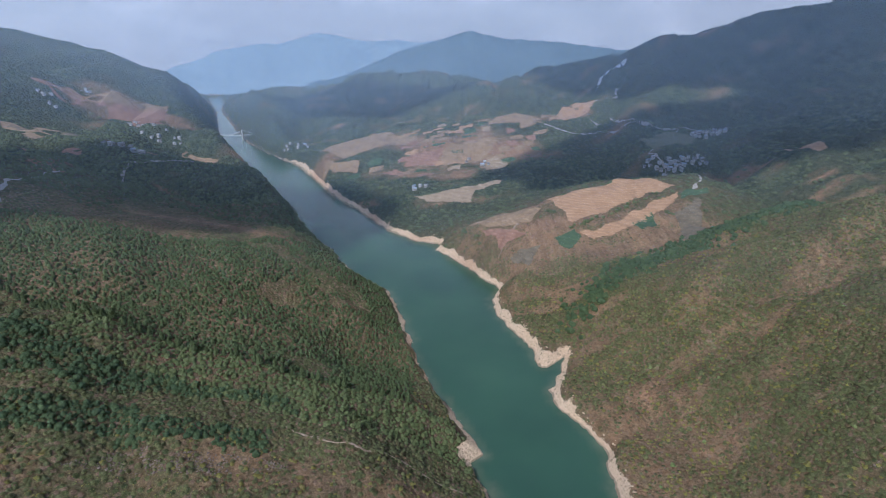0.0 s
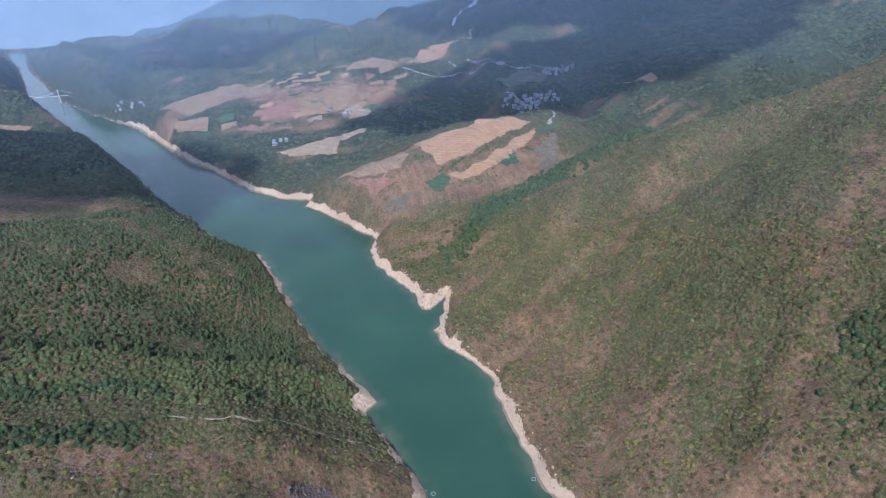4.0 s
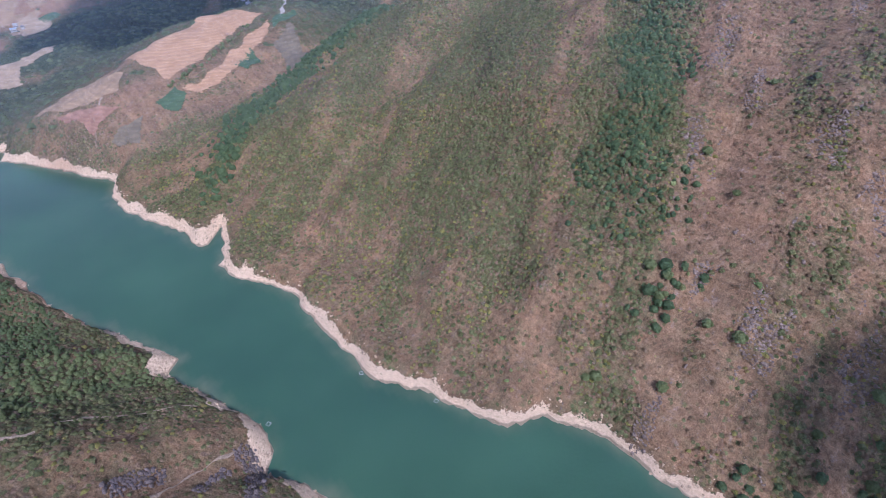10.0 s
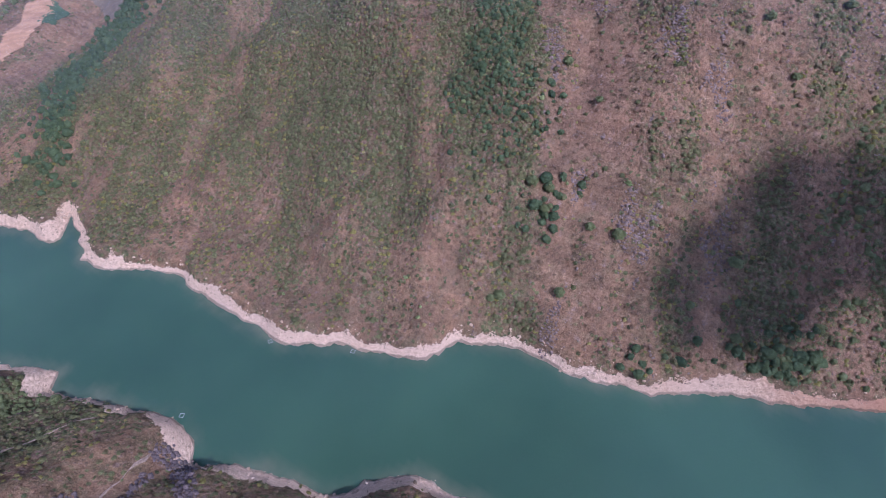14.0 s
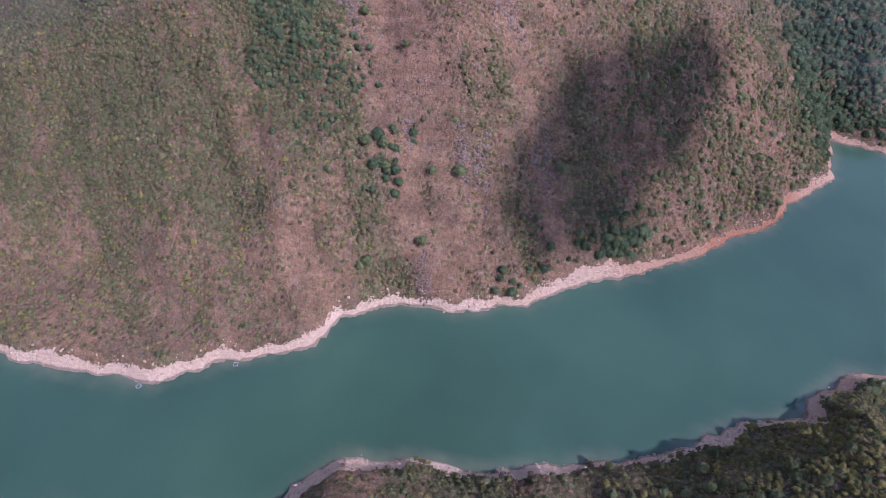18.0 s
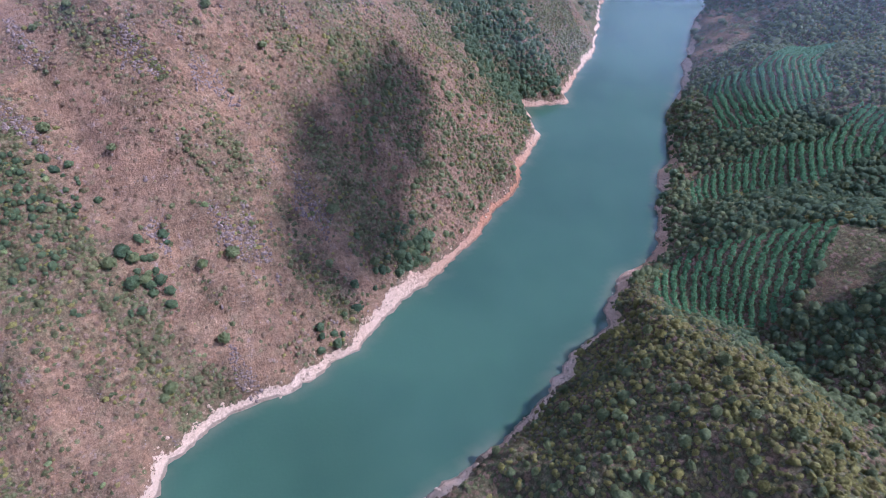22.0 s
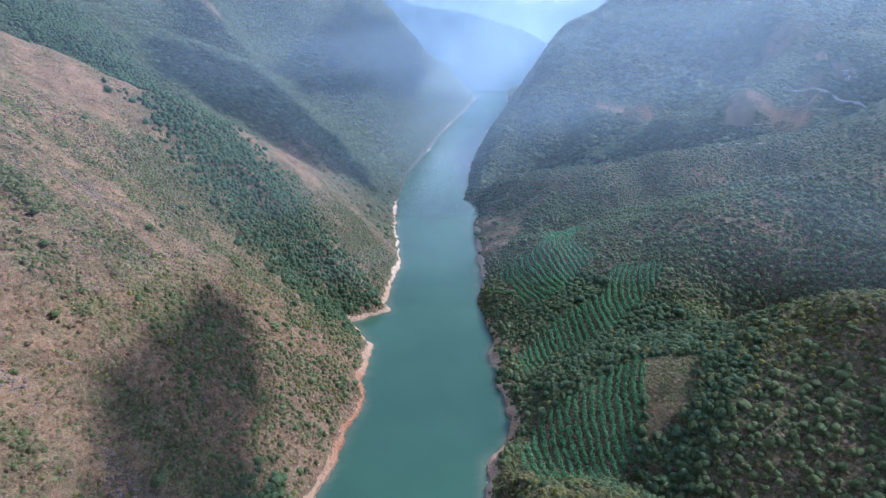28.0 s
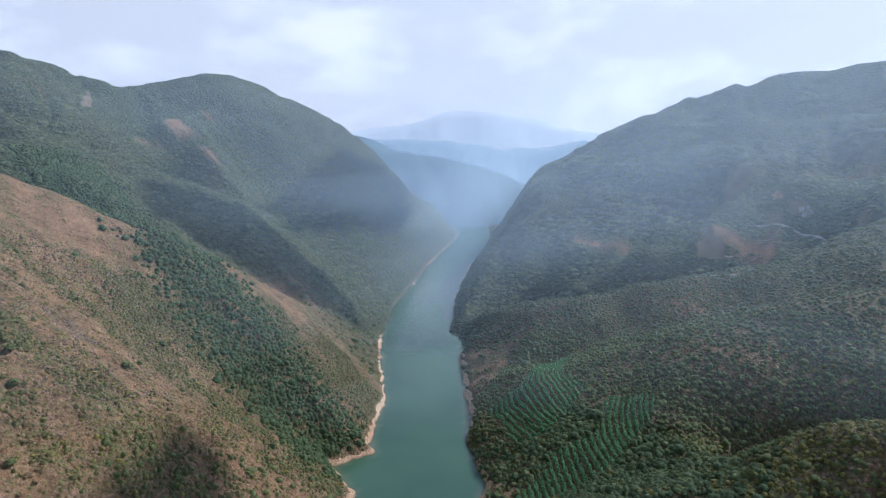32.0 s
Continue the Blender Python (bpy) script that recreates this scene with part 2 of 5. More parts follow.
def terrain(x, y, rough=True):
    """Height of the land (metres above the water) at each place, and the distance to the water (minus in the river)."""
    wx = x + 2.2 * fbm(x, y, 18, 3, 3) + 1.0 * fbm(x, y, 6, 5, 1)
    wy = y + 2.2 * fbm(x, y, 18, 7, 3) + 1.0 * fbm(x, y, 6, 9, 1)
    d_e, _ = seg_dist(wx, wy, EAST)
    d_w, _ = seg_dist(wx, wy, WEST)
    d = np.minimum(d_e, d_w)
    wet = inside(wx, wy, EAST + WEST[::-1])
    d = np.where(wet, -d, d) + 1.5
    wet = d < 0
    d = np.abs(d)
    z = 8 + 40 * smooth(0, 260, d)
    big = fbm(x, y, 160, 21, 3)
    jx, jy = x + 9 * fbm(x, y, 70, 31, 2), y + 9 * fbm(x, y, 70, 35, 2)
    steep = np.maximum(1 + 0.18 * big * (1 - 0.8 * blob(x, y, 310, 70, 230, 200)), np.where(y < -430, 0.97, 0.0))
    for crest, fall, top in RIDGES:
        t = np.full(x.shape, -1e3)
        slope = np.maximum(steep, 0.97) if crest[0][2] == 10 else steep
        for p, q in zip(crest[:-1], crest[1:]):
            dx, dy = q[0] - p[0], q[1] - p[1]
            u = np.clip(((jx - p[0]) * dx + (jy - p[1]) * dy) / (dx * dx + dy * dy), 0, 1)
            dist = np.hypot(jx - p[0] - u * dx, jy - p[1] - u * dy)
            t = np.maximum(t, p[2] + u * (q[2] - p[2]) - fall * (np.sqrt(dist * dist + top * top) - top) * slope)
        k = 6.0
        h = np.clip(0.5 + 0.5 * (t - z) / k, 0, 1)
        z = z + (t - z) * h + k * h * (1 - h)
    # the side valleys behind the wooded ridges
    z = z - 55 * np.exp(-((seg_dist(x, y, [(440, -650), (310, -635), (210, -675), (90, -770)])[0] / 48) ** 2))
    z = z - 34 * np.exp(-((seg_dist(x, y, [(85, -362), (40, -384), (-70, -420)])[0] / 30) ** 2))
    if rough:
        # gullies and ribs that run down the slopes
        fu, fv = downhill(x, y)
        z = z + ((3.4 * fbm(fu * 0.22, fv, 36, 45, 4) + 1.8 * fbm(fu * 0.22, fv, 12, 48, 2)) * blob(x, y, 360, 120, 330, 330) + 5.0 * fbm(x, y, 90, 41, 4) * (1 - 0.65 * blob(x, y, 110, -350, 230, 190)) + 1.6 * fbm(x, y, 22, 51, 3)) * smooth(10, 60, d)
    # gullies that cut the far mountain sides into ribs
    cut = smooth(0.32, 0.0, np.abs(fbm(x, y, 210, 251, 3))) + 0.5 * smooth(0.3, 0.0, np.abs(fbm(x, y, 95, 257, 3)))
    z = z - 17 * cut * smooth(70, 220, d) * smooth(640, 900, np.hypot(x - 60, y)) * (1 - blob(x, y, 150, 1000, 330, 180)) * (1 - np.minimum(1, 1.6 * blob(x, y, 1065, -355, 110, 120) + 1.6 * blob(x, y, 165, -770, 110, 90))) * (1.0 if rough else 0.0)
    east = d_e < d_w
    band = 1.4 + 0.4 * fbm(x, y, 25, 61, 2)
    most = np.where(east, 0.85, 0.75) + 0.8 * smooth(450, 700, np.abs(y)) + np.where(east, 0.0, 0.65) * blob(x, y, 95, -140, 70, 75)
    bank = np.where(d < 6, d * band, 6 * band + (d - 6) * most)
    z = np.minimum(z, bank)
    z = z + 0.5 * fbm(x, y, 6, 71, 2) * smooth(0, 6, d) * (1.0 if rough else 0.0)
    z = np.where(wet, -0.45 * d, np.maximum(z, 0.25 * np.minimum(d, 4)))
    return z, np.where(wet, -d, d), east


def spaced(lo, hi, fine_lo, fine_hi, step, growth):
    mid = list(np.arange(fine_lo, fine_hi + step, step))
    s, v = step, mid[-1]
    while v < hi:
        s = min(s * growth, 26)
        v += s
        mid.append(v)
    s, v = step, mid[0]
    while v > lo:
        s = min(s * growth, 26)
        v -= s
        mid.insert(0, v)
    return np.array(mid)


GX = spaced(-2300, 2300, -330, 540, 3.3, 1.07)
GY = spaced(-2500, 2500, -420, 620, 3.3, 1.07)
XX, YY = np.meshgrid(GX, GY)
ZZ, DD, EE = terrain(XX, YY)


def ground_z(x, y):
    """The height of the ground mesh at places given as arrays."""
    i = np.clip(np.searchsorted(GX, x) - 1, 0, len(GX) - 2)
    j = np.clip(np.searchsorted(GY, y) - 1, 0, len(GY) - 2)
    u = (x - GX[i]) / (GX[i + 1] - GX[i])
    v = (y - GY[j]) / (GY[j + 1] - GY[j])
    return (ZZ[j, i] * (1 - u) + ZZ[j, i + 1] * u) * (1 - v) + (ZZ[j + 1, i] * (1 - u) + ZZ[j + 1, i + 1] * u) * v


def shore_d(x, y):
    i = np.clip(np.searchsorted(GX, x) - 1, 0, len(GX) - 2)
    j = np.clip(np.searchsorted(GY, y) - 1, 0, len(GY) - 2)
    return DD[j, i]


# ---- what covers the land ----
def cover(x, y, d, east):
    """How wide the bare shore band is (metres), how dry the growth and how red the earth (0 to 1)."""
    edge = 3.9 + 1.9 * fbm(x, y, 40, 81, 3) + 0.9 * fbm(x, y, 7, 83, 2) + 1.2 * smooth(380, 700, np.hypot(x, y))
    edge = np.where(east, edge, edge * smooth(-0.8, 0.2, fbm(x, y, 45, 88, 2)) + 1.0)
    edge = edge + np.where(east, 0, 1) * (8 * blob(x, y, 19, 257, 8, 8) + 4 * blob(x, y, 26, 211, 6, 6) + 4 * blob(x, y, 37, 180, 8, 14) + 4 * blob(x, y, 70, 80, 25, 16))
    edge = np.maximum(edge - np.where(east, 2.2, 0) * smooth(-240, -420, y), 0.8) - 9 * smooth(-430, -560, y) - 9 * smooth(1060, 1180, y)
    # growth changes in strips that run down the slope
    strip = fbm(x * 0.28, y, 34, 93, 3)
    dry = 0.30 + 0.30 * fbm(x, y, 60, 91, 4) + 0.48 * strip + 0.30 * fbm(x * 0.16, y, 11, 97, 3)
    dry = dry + 0.34 * blob(x, y, 320, 0, 170, 130) + 0.24 * blob(x, y, 190, 70, 70, 60) + 0.3 * blob(x, y, 520, -90, 160, 70)
    dry = dry - 0.30 * blob(x, y, 360, 330, 220, 130) + 0.35 * blob(x, y, 190, 470, 110, 60) + 0.2 * blob(x, y, -60, 160, 110, 45)
    dry = dry - 0.30 * blob(x, y, 60, -300, 260, 190) - 0.30 * blob(x, y, -170, 200, 230, 130) - 0.26 * blob(x, y, 260, 290, 170, 120)
    dry = dry - 0.38 * smooth(480, 800, np.hypot(x - 120, y)) * smooth(-300, 100, -y + 0.6 * x)
    dry = dry + 0.55 * blob(x, y, 92, -240, 20, 24) + 0.5 * blob(x, y, -155, 252, 50, 13) + 0.3 * blob(x, y, -60, 190, 50, 20)
    dry = dry + 0.2 * blob(x, y, -15, 183, 75, 28) - 0.36 * blob(x, y, 310, -100, 160, 90)
    dry = dry - 0.3 * blob(x, y, 100, -440, 220, 150) + 0.9 * blob(x, y, 20, 985, 190, 90) + 0.9 * blob(x, y, -640, 1050, 130, 70, 30) + 0.8 * blob(x, y, -430, 850, 60, 30)
    dry = dry + 0.8 * blob(x, y, -400, 520, 22, 70, 25) + 0.35 * blob(x, y, 490, 640, 50, 40) + 0.35 * blob(x, y, 420, 690, 40, 40) + 0.3 * blob(x, y, 170, 560, 170, 70)
    dry = dry - 0.45 * blob(x, y, 55, -115, 110, 60) + 0.4 * blob(x, y, 350, 128, 75, 16, 5) - 0.25 * blob(x, y, 60, -250, 110, 80)
    # blobs at (900, -420) and (330, -930) also put sunlit, hazy lightness into the colour
    dry = dry + 0.65 * blob(x, y, 540, -262, 120, 44, -14) + 0.3 * blob(x, y, 900, -420, 90, 190) + 0.32 * blob(x, y, 330, -930, 260, 220) - 0.5 * blob(x, y, -200, 360, 260, 90) + 0.8 * blob(x, y, 1062, -355, 62, 72, 30) + 0.7 * blob(x, y, 148, -772, 58, 40)
    # the sunny eastern hillside: a wooded strip, red-brown slopes beside it, mixed scrub further on
    fu, fv = downhill(x, y)
    here = np.where(east, 1.0, 0.0) * smooth(0.12, 0.45, blob(x, y, 300, 90, 270, 310)) * smooth(-205, -175, y)
    base = np.interp(fv + 9 * fbm(x, y, 60, 201, 3), [-330, -230, -150, -115, -45, -34, -24, 6, 24, 80, 200, 320], [0.38, 0.42, 0.49, 0.78, 0.88, 0.74, 0.12, 0.16, 0.42, 0.34, 0.36, 0.48])
    slope_dry = base + 0.30 * fbm(fu * 0.2, fv, 30, 93, 3) + 0.22 * fbm(fu * 0.16, fv, 9, 97, 3) + 0.16 * fbm(x, y, 60, 91, 4) + 0.26 * smooth(95, 15, d) * smooth(-20, 30, fv) - 0.30 * blob(x, y, 188, 150, 26, 18) + 0.38 * smooth(300, 220, fu) * smooth(-60, -30, fv) * smooth(30, 8, fv)
    slope_dry = slope_dry - 0.4 * blob(x, y, 470, -112, 30, 16) - 0.3 * blob(x, y, 275, 24, 16, 8, 25)
    dry = dry + (slope_dry - dry) * here
    red = smooth(0.1, 0.6, fbm(x, y, 120, 95, 3)) * 0.5 + 0.8 * blob(x, y, -155, 252, 50, 13) + blob(x, y, 262, -150, 50, 60) + 0.6 * blob(x, y, 150, -200, 60, 60) + blob(x, y, -640, 1050, 130, 70, 30) + blob(x, y, -400, 520, 30, 80, 25) + 0.7 * blob(x, y, 20, 985, 190, 90) + 0.8 * blob(x, y, 490, 690, 70, 60) + 0.8 * blob(x, y, 148, -772, 58, 40)
    return edge, np.clip(dry, 0, 1), np.clip(red, 0, 1)


EDGE, DRY, RED = cover(XX, YY, DD, EE)


def wooded(x, y, dry):
    """How far the distant land is closed forest (0 to 1)."""
    far = smooth(520, 760, np.hypot(x - 60, y)) * (1 - 0.5 * blob(x, y, 200, 560, 150, 60))
    return np.clip(far * smooth(1.05, 0.55, dry + 0.25 * fbm(x, y, 70, 99, 3)), 0, 1)


WOODED = wooded(XX, YY, DRY)


# ---- materials ----
def material(name):
    m = bpy.data.materials.new(name)
    m.use_nodes = True
    n, l = m.node_tree.nodes, m.node_tree.links
    n.clear()
    out = n.new("ShaderNodeOutputMaterial")
    bsdf = n.new("ShaderNodeBsdfPrincipled")
    l.new(bsdf.outputs[0], out.inputs["Surface"])
    return m, n, l, bsdf


def rgb(c):
    return (c[0], c[1], c[2], 1.0)


def mix(n, l, fac, a, b):
    """A colour mix; fac, a and b are sockets, colours or numbers."""
    m = n.new("ShaderNodeMix")
    m.data_type = "RGBA"
    for i, v in ((0, fac), (6, a), (7, b)):
        if isinstance(v, (tuple, list)):
            m.inputs[i].default_value = rgb(v)
        elif isinstance(v, (int, float)):
            m.inputs[i].default_value = v
        else:
            l.new(v, m.inputs[i])
    return m.outputs[2]


def noise_tex(n, l, size, detail=4, rough=0.6, lo=0.35, hi=0.65, stretch=None, turn=0.0):
    """World-space noise with lumps of that size in metres, from 0 to 1."""
    geo = n.new("ShaderNodeNewGeometry")
    t = n.new("ShaderNodeTexNoise")
    src = geo.outputs["Position"]
    if stretch:
        mp = n.new("ShaderNodeMapping")
        mp.inputs["Scale"].default_value = stretch
        mp.inputs["Rotation"].default_value = (0, 0, radians(-turn))
        l.new(src, mp.inputs["Vector"])
        src = mp.outputs[0]
    l.new(src, t.inputs["Vector"])
    t.inputs["Scale"].default_value = 1.0 / size
    t.inputs["Detail"].default_value = detail
    t.inputs["Roughness"].default_value = rough
    r = n.new("ShaderNodeMapRange")
    r.inputs[1].default_value, r.inputs[2].default_value = lo, hi
    l.new(t.outputs[0], r.inputs[0])
    return r.outputs[0]


def shaded(n, l, col, fac, lo, hi):
    """A colour made darker and lighter in grains."""
    r = n.new("ShaderNodeMapRange")
    r.inputs[3].default_value, r.inputs[4].default_value = lo, hi
    l.new(fac, r.inputs[0])
    m = n.new("ShaderNodeMix")
    m.data_type, m.blend_type = "RGBA", "MULTIPLY"
    m.inputs[0].default_value = 1.0
    l.new(col, m.inputs[6])
    l.new(r.outputs[0], m.inputs[7])
    return m.outputs[2]


def bump(n, l, bsdf, height, strength, distance):
    b = n.new("ShaderNodeBump")
    b.inputs["Strength"].default_value = strength
    b.inputs["Distance"].default_value = distance
    l.new(height, b.inputs["Height"])
    l.new(b.outputs[0], bsdf.inputs["Normal"])


def math_node(n, l, op, a, b, clamp=False):
    m = n.new("ShaderNodeMath")
    m.operation = op
    m.use_clamp = clamp
    for i, v in ((0, a), (1, b)):
        if isinstance(v, (int, float)):
            m.inputs[i].default_value = v
        else:
            l.new(v, m.inputs[i])
    return m.outputs[0]


def land_material():
    m, n, l, bsdf = material("land")
    at = n.new("ShaderNodeAttribute")
    at.attribute_name = "cover"
    sep = n.new("ShaderNodeSeparateColor")
    l.new(at.outputs["Color"], sep.inputs[0])
    off, dry, red, edge = sep.outputs[0], sep.outputs[1], sep.outputs[2], at.outputs["Alpha"]
    fine = noise_tex(n, l, 1.6, 5, 0.75)
    mid = noise_tex(n, l, 9, 5, 0.7)
    large = noise_tex(n, l, 60, 4, 0.6)
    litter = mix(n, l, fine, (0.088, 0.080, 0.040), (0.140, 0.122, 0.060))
    straw = mix(n, l, fine, (0.190, 0.126, 0.071), (0.294, 0.203, 0.115))
    straw = mix(n, l, mid, straw, (0.245, 0.149, 0.082))
    straw = mix(n, l, noise_tex(n, l, 24, 5, 0.7, 0.42, 0.7), straw, (0.158, 0.106, 0.066))
    amount = math_node(n, l, "ADD", math_node(n, l, "MULTIPLY", dry, 1.25), math_node(n, l, "MULTIPLY_ADD", mid, 0.7), True)
    amount.node.inputs[1].links[0].from_node.inputs[2].default_value = -0.42
    col = mix(n, l, amount, litter, straw)
    # low brush: leaf mounds, shaded crevices between them put into the colour as litter, greener where the ground is
    # less dry
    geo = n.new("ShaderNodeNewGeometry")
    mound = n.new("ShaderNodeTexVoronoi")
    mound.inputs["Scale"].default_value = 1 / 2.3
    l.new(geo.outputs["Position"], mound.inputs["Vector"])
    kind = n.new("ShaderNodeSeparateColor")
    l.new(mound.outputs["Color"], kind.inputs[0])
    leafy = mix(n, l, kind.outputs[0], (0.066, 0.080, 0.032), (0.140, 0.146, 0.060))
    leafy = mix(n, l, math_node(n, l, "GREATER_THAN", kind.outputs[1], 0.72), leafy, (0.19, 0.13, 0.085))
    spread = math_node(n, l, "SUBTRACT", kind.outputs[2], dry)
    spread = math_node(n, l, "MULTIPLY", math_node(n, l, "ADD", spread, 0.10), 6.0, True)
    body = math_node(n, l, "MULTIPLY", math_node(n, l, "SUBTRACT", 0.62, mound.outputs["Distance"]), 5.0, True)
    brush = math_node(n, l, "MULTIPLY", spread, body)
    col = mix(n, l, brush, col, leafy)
    earth = mix(n, l, large, (0.21, 0.125, 0.080), (0.30, 0.17, 0.105))
    col = mix(n, l, math_node(n, l, "MULTIPLY", red, fine), col, earth)
    # closed forest on the far slopes, crown by crown
    far = n.new("ShaderNodeAttribute")
    far.attribute_name = "wooded"
    geo = n.new("ShaderNodeNewGeometry")
    crown = n.new("ShaderNodeTexVoronoi")
    crown.inputs["Scale"].default_value = 1 / 5.5
    l.new(geo.outputs["Position"], crown.inputs["Vector"])
    tone = n.new("ShaderNodeSeparateColor")
    l.new(crown.outputs["Color"], tone.inputs[0])
    canopy = mix(n, l, tone.outputs[0], (0.030, 0.046, 0.026), (0.092, 0.108, 0.055))
    canopy = mix(n, l, large, canopy, (0.060, 0.066, 0.036))
    col = mix(n, l, far.outputs["Fac"], col, canopy)
    # rock that shows through on the driest ground
    crag = noise_tex(n, l, 5, 6, 0.75, 0.58, 0.72, (1, 1, 0.6))
    stony = math_node(n, l, "MULTIPLY", crag, math_node(n, l, "MULTIPLY", dry, 0.5))
    col = mix(n, l, stony, col, (0.33, 0.28, 0.27))
    col = shaded(n, l, col, noise_tex(n, l, 0.6, 3, 0.8, 0.25, 0.75), 0.50, 1.50)
    col = shaded(n, l, col, noise_tex(n, l, 2.2, 4, 0.75, 0.32, 0.68), 0.70, 1.30)
    # runnels and strips of growth down the sunny slope
    col = shaded(n, l, col, noise_tex(n, l, 5.0, 4, 0.7, 0.3, 0.7, (1.0, 0.16, 0.3), -60.6), 0.78, 1.22)
    # bare shore below the high water line
    streak = noise_tex(n, l, 2.2, 6, 0.75, 0.3, 0.7, (1, 1, 2.5))
    stone = mix(n, l, streak, (0.52, 0.36, 0.22), (0.94, 0.73, 0.49))
    stone = mix(n, l, math_node(n, l, "MULTIPLY", large, 0.6), stone, (0.70, 0.54, 0.38))
    stone = mix(n, l, red, stone, (0.47, 0.24, 0.13))
    rag = math_node(n, l, "MULTIPLY", math_node(n, l, "SUBTRACT", noise_tex(n, l, 3.0, 4, 0.7, 0.2, 0.8), 0.5), 3.4 / 64)
    over = math_node(n, l, "SUBTRACT", math_node(n, l, "ADD", off, rag), edge)
    bare = math_node(n, l, "MULTIPLY", over, -150.0, True)
    col = mix(n, l, bare, col, stone)
    # dark wet foot at the water
    wet = math_node(n, l, "MULTIPLY_ADD", off, -120.0, True)
    wet.node.inputs[2].default_value = 0.9
    col = mix(n, l, math_node(n, l, "MULTIPLY", wet, 0.6), col, (0.12, 0.10, 0.07))
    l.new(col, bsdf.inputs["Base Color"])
    bsdf.inputs["Roughness"].default_value = 0.95
    bsdf.inputs["Specular IOR Level"].default_value = 0.1
    relief = math_node(n, l, "ADD", math_node(n, l, "MULTIPLY", fine, 0.5), math_node(n, l, "MULTIPLY", streak, bare))
    domes = math_node(n, l, "MULTIPLY", math_node(n, l, "SUBTRACT", 1.0, crown.outputs["Distance"]), math_node(n, l, "MULTIPLY", far.outputs["Fac"], 3.0))
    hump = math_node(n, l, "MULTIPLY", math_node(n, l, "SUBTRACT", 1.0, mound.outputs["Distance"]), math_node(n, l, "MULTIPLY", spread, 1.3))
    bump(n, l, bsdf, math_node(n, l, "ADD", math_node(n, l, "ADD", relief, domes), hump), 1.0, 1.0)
    return m


def water_material():
    m, n, l, bsdf = material("water")
    at = n.new("ShaderNodeAttribute")
    at.attribute_name = "shallow"
    large = noise_tex(n, l, 120, 3, 0.5)
    deep = mix(n, l, large, (0.030, 0.067, 0.041), (0.043, 0.092, 0.053))
    near = math_node(n, l, "MULTIPLY", at.outputs["Fac"], noise_tex(n, l, 25, 3, 0.6, 0.3, 0.75))
    l.new(mix(n, l, near, deep, (0.125, 0.135, 0.085)), bsdf.inputs["Base Color"])
    bsdf.inputs["Roughness"].default_value = 0.12
    bsdf.inputs["IOR"].default_value = 1.33
    bump(n, l, bsdf, noise_tex(n, l, 1.8, 4, 0.65), 0.14, 0.18)
    return m


LAND, WATER = land_material(), water_material()


# ---- ground and water ----
def sheet(name, vx, vy, vz, mat):
    ny, nx = vx.shape
    me = bpy.data.meshes.new(name)
    co = np.stack([vx, vy, vz], -1).reshape(-1, 3).astype(np.float32)
    i = np.arange((ny - 1) * (nx - 1))
    a = (i // (nx - 1)) * nx + i % (nx - 1)
    quads = np.stack([a, a + 1, a + nx + 1, a + nx], 1).astype(np.int32)
    fill(me, co, quads)
    me.materials.append(mat)
    return new(name, me)


def fill(me, co, faces, smooth_shade=True):
    """Vertices and faces (all with one number of corners) into a mesh."""
    k = faces.shape[1]
    me.vertices.add(len(co))
    me.vertices.foreach_set("co", np.ascontiguousarray(co, np.float32).ravel())
    me.loops.add(faces.size)
    me.loops.foreach_set("vertex_index", np.ascontiguousarray(faces, np.int32).ravel())
    me.polygons.add(len(faces))
    me.polygons.foreach_set("loop_start", np.arange(0, faces.size, k, dtype=np.int32))
    me.polygons.foreach_set("loop_total", np.full(len(faces), k, np.int32))
    me.polygons.foreach_set("use_smooth", np.full(len(faces), smooth_shade))
    me.update(calc_edges=True)
    me.validate()


ground = tagged(sheet("ground", XX, YY, ZZ, LAND), "steep valley land of dry brown grass, scrub and pale bare shores", "ground", kind="structure")
layer = ground.data.attributes.new("cover", "FLOAT_COLOR", "POINT")
layer.data.foreach_set("color", np.stack([DD / 64, DRY, RED, EDGE / 64], -1).astype(np.float32).ravel())
layer = ground.data.attributes.new("wooded", "FLOAT", "POINT")
layer.data.foreach_set("value", WOODED.astype(np.float32).ravel())

# the water lies over the river bed, and a short way under the banks
wet = DD < 4
wet = wet[:-1, :-1] | wet[1:, :-1] | wet[:-1, 1:] | wet[1:, 1:]
wj, wi = np.nonzero(wet)
wa = wj * len(GX) + wi
used, inv = np.unique(np.stack([wa, wa + 1, wa + len(GX) + 1, wa + len(GX)], 1), return_inverse=True)
water_me = bpy.data.meshes.new("water")
fill(water_me, np.stack([XX.ravel()[used], YY.ravel()[used], np.zeros(len(used))], 1), inv.reshape(-1, 4))
water_me.materials.append(WATER)
shal = water_me.attributes.new("shallow", "FLOAT", "POINT")
shal.data.foreach_set("value", (1 - smooth(0, 8, -DD.ravel()[used])).astype(np.float32))
tagged(new("water", water_me), "calm green reservoir water between the steep valley sides", "water", kind="structure")


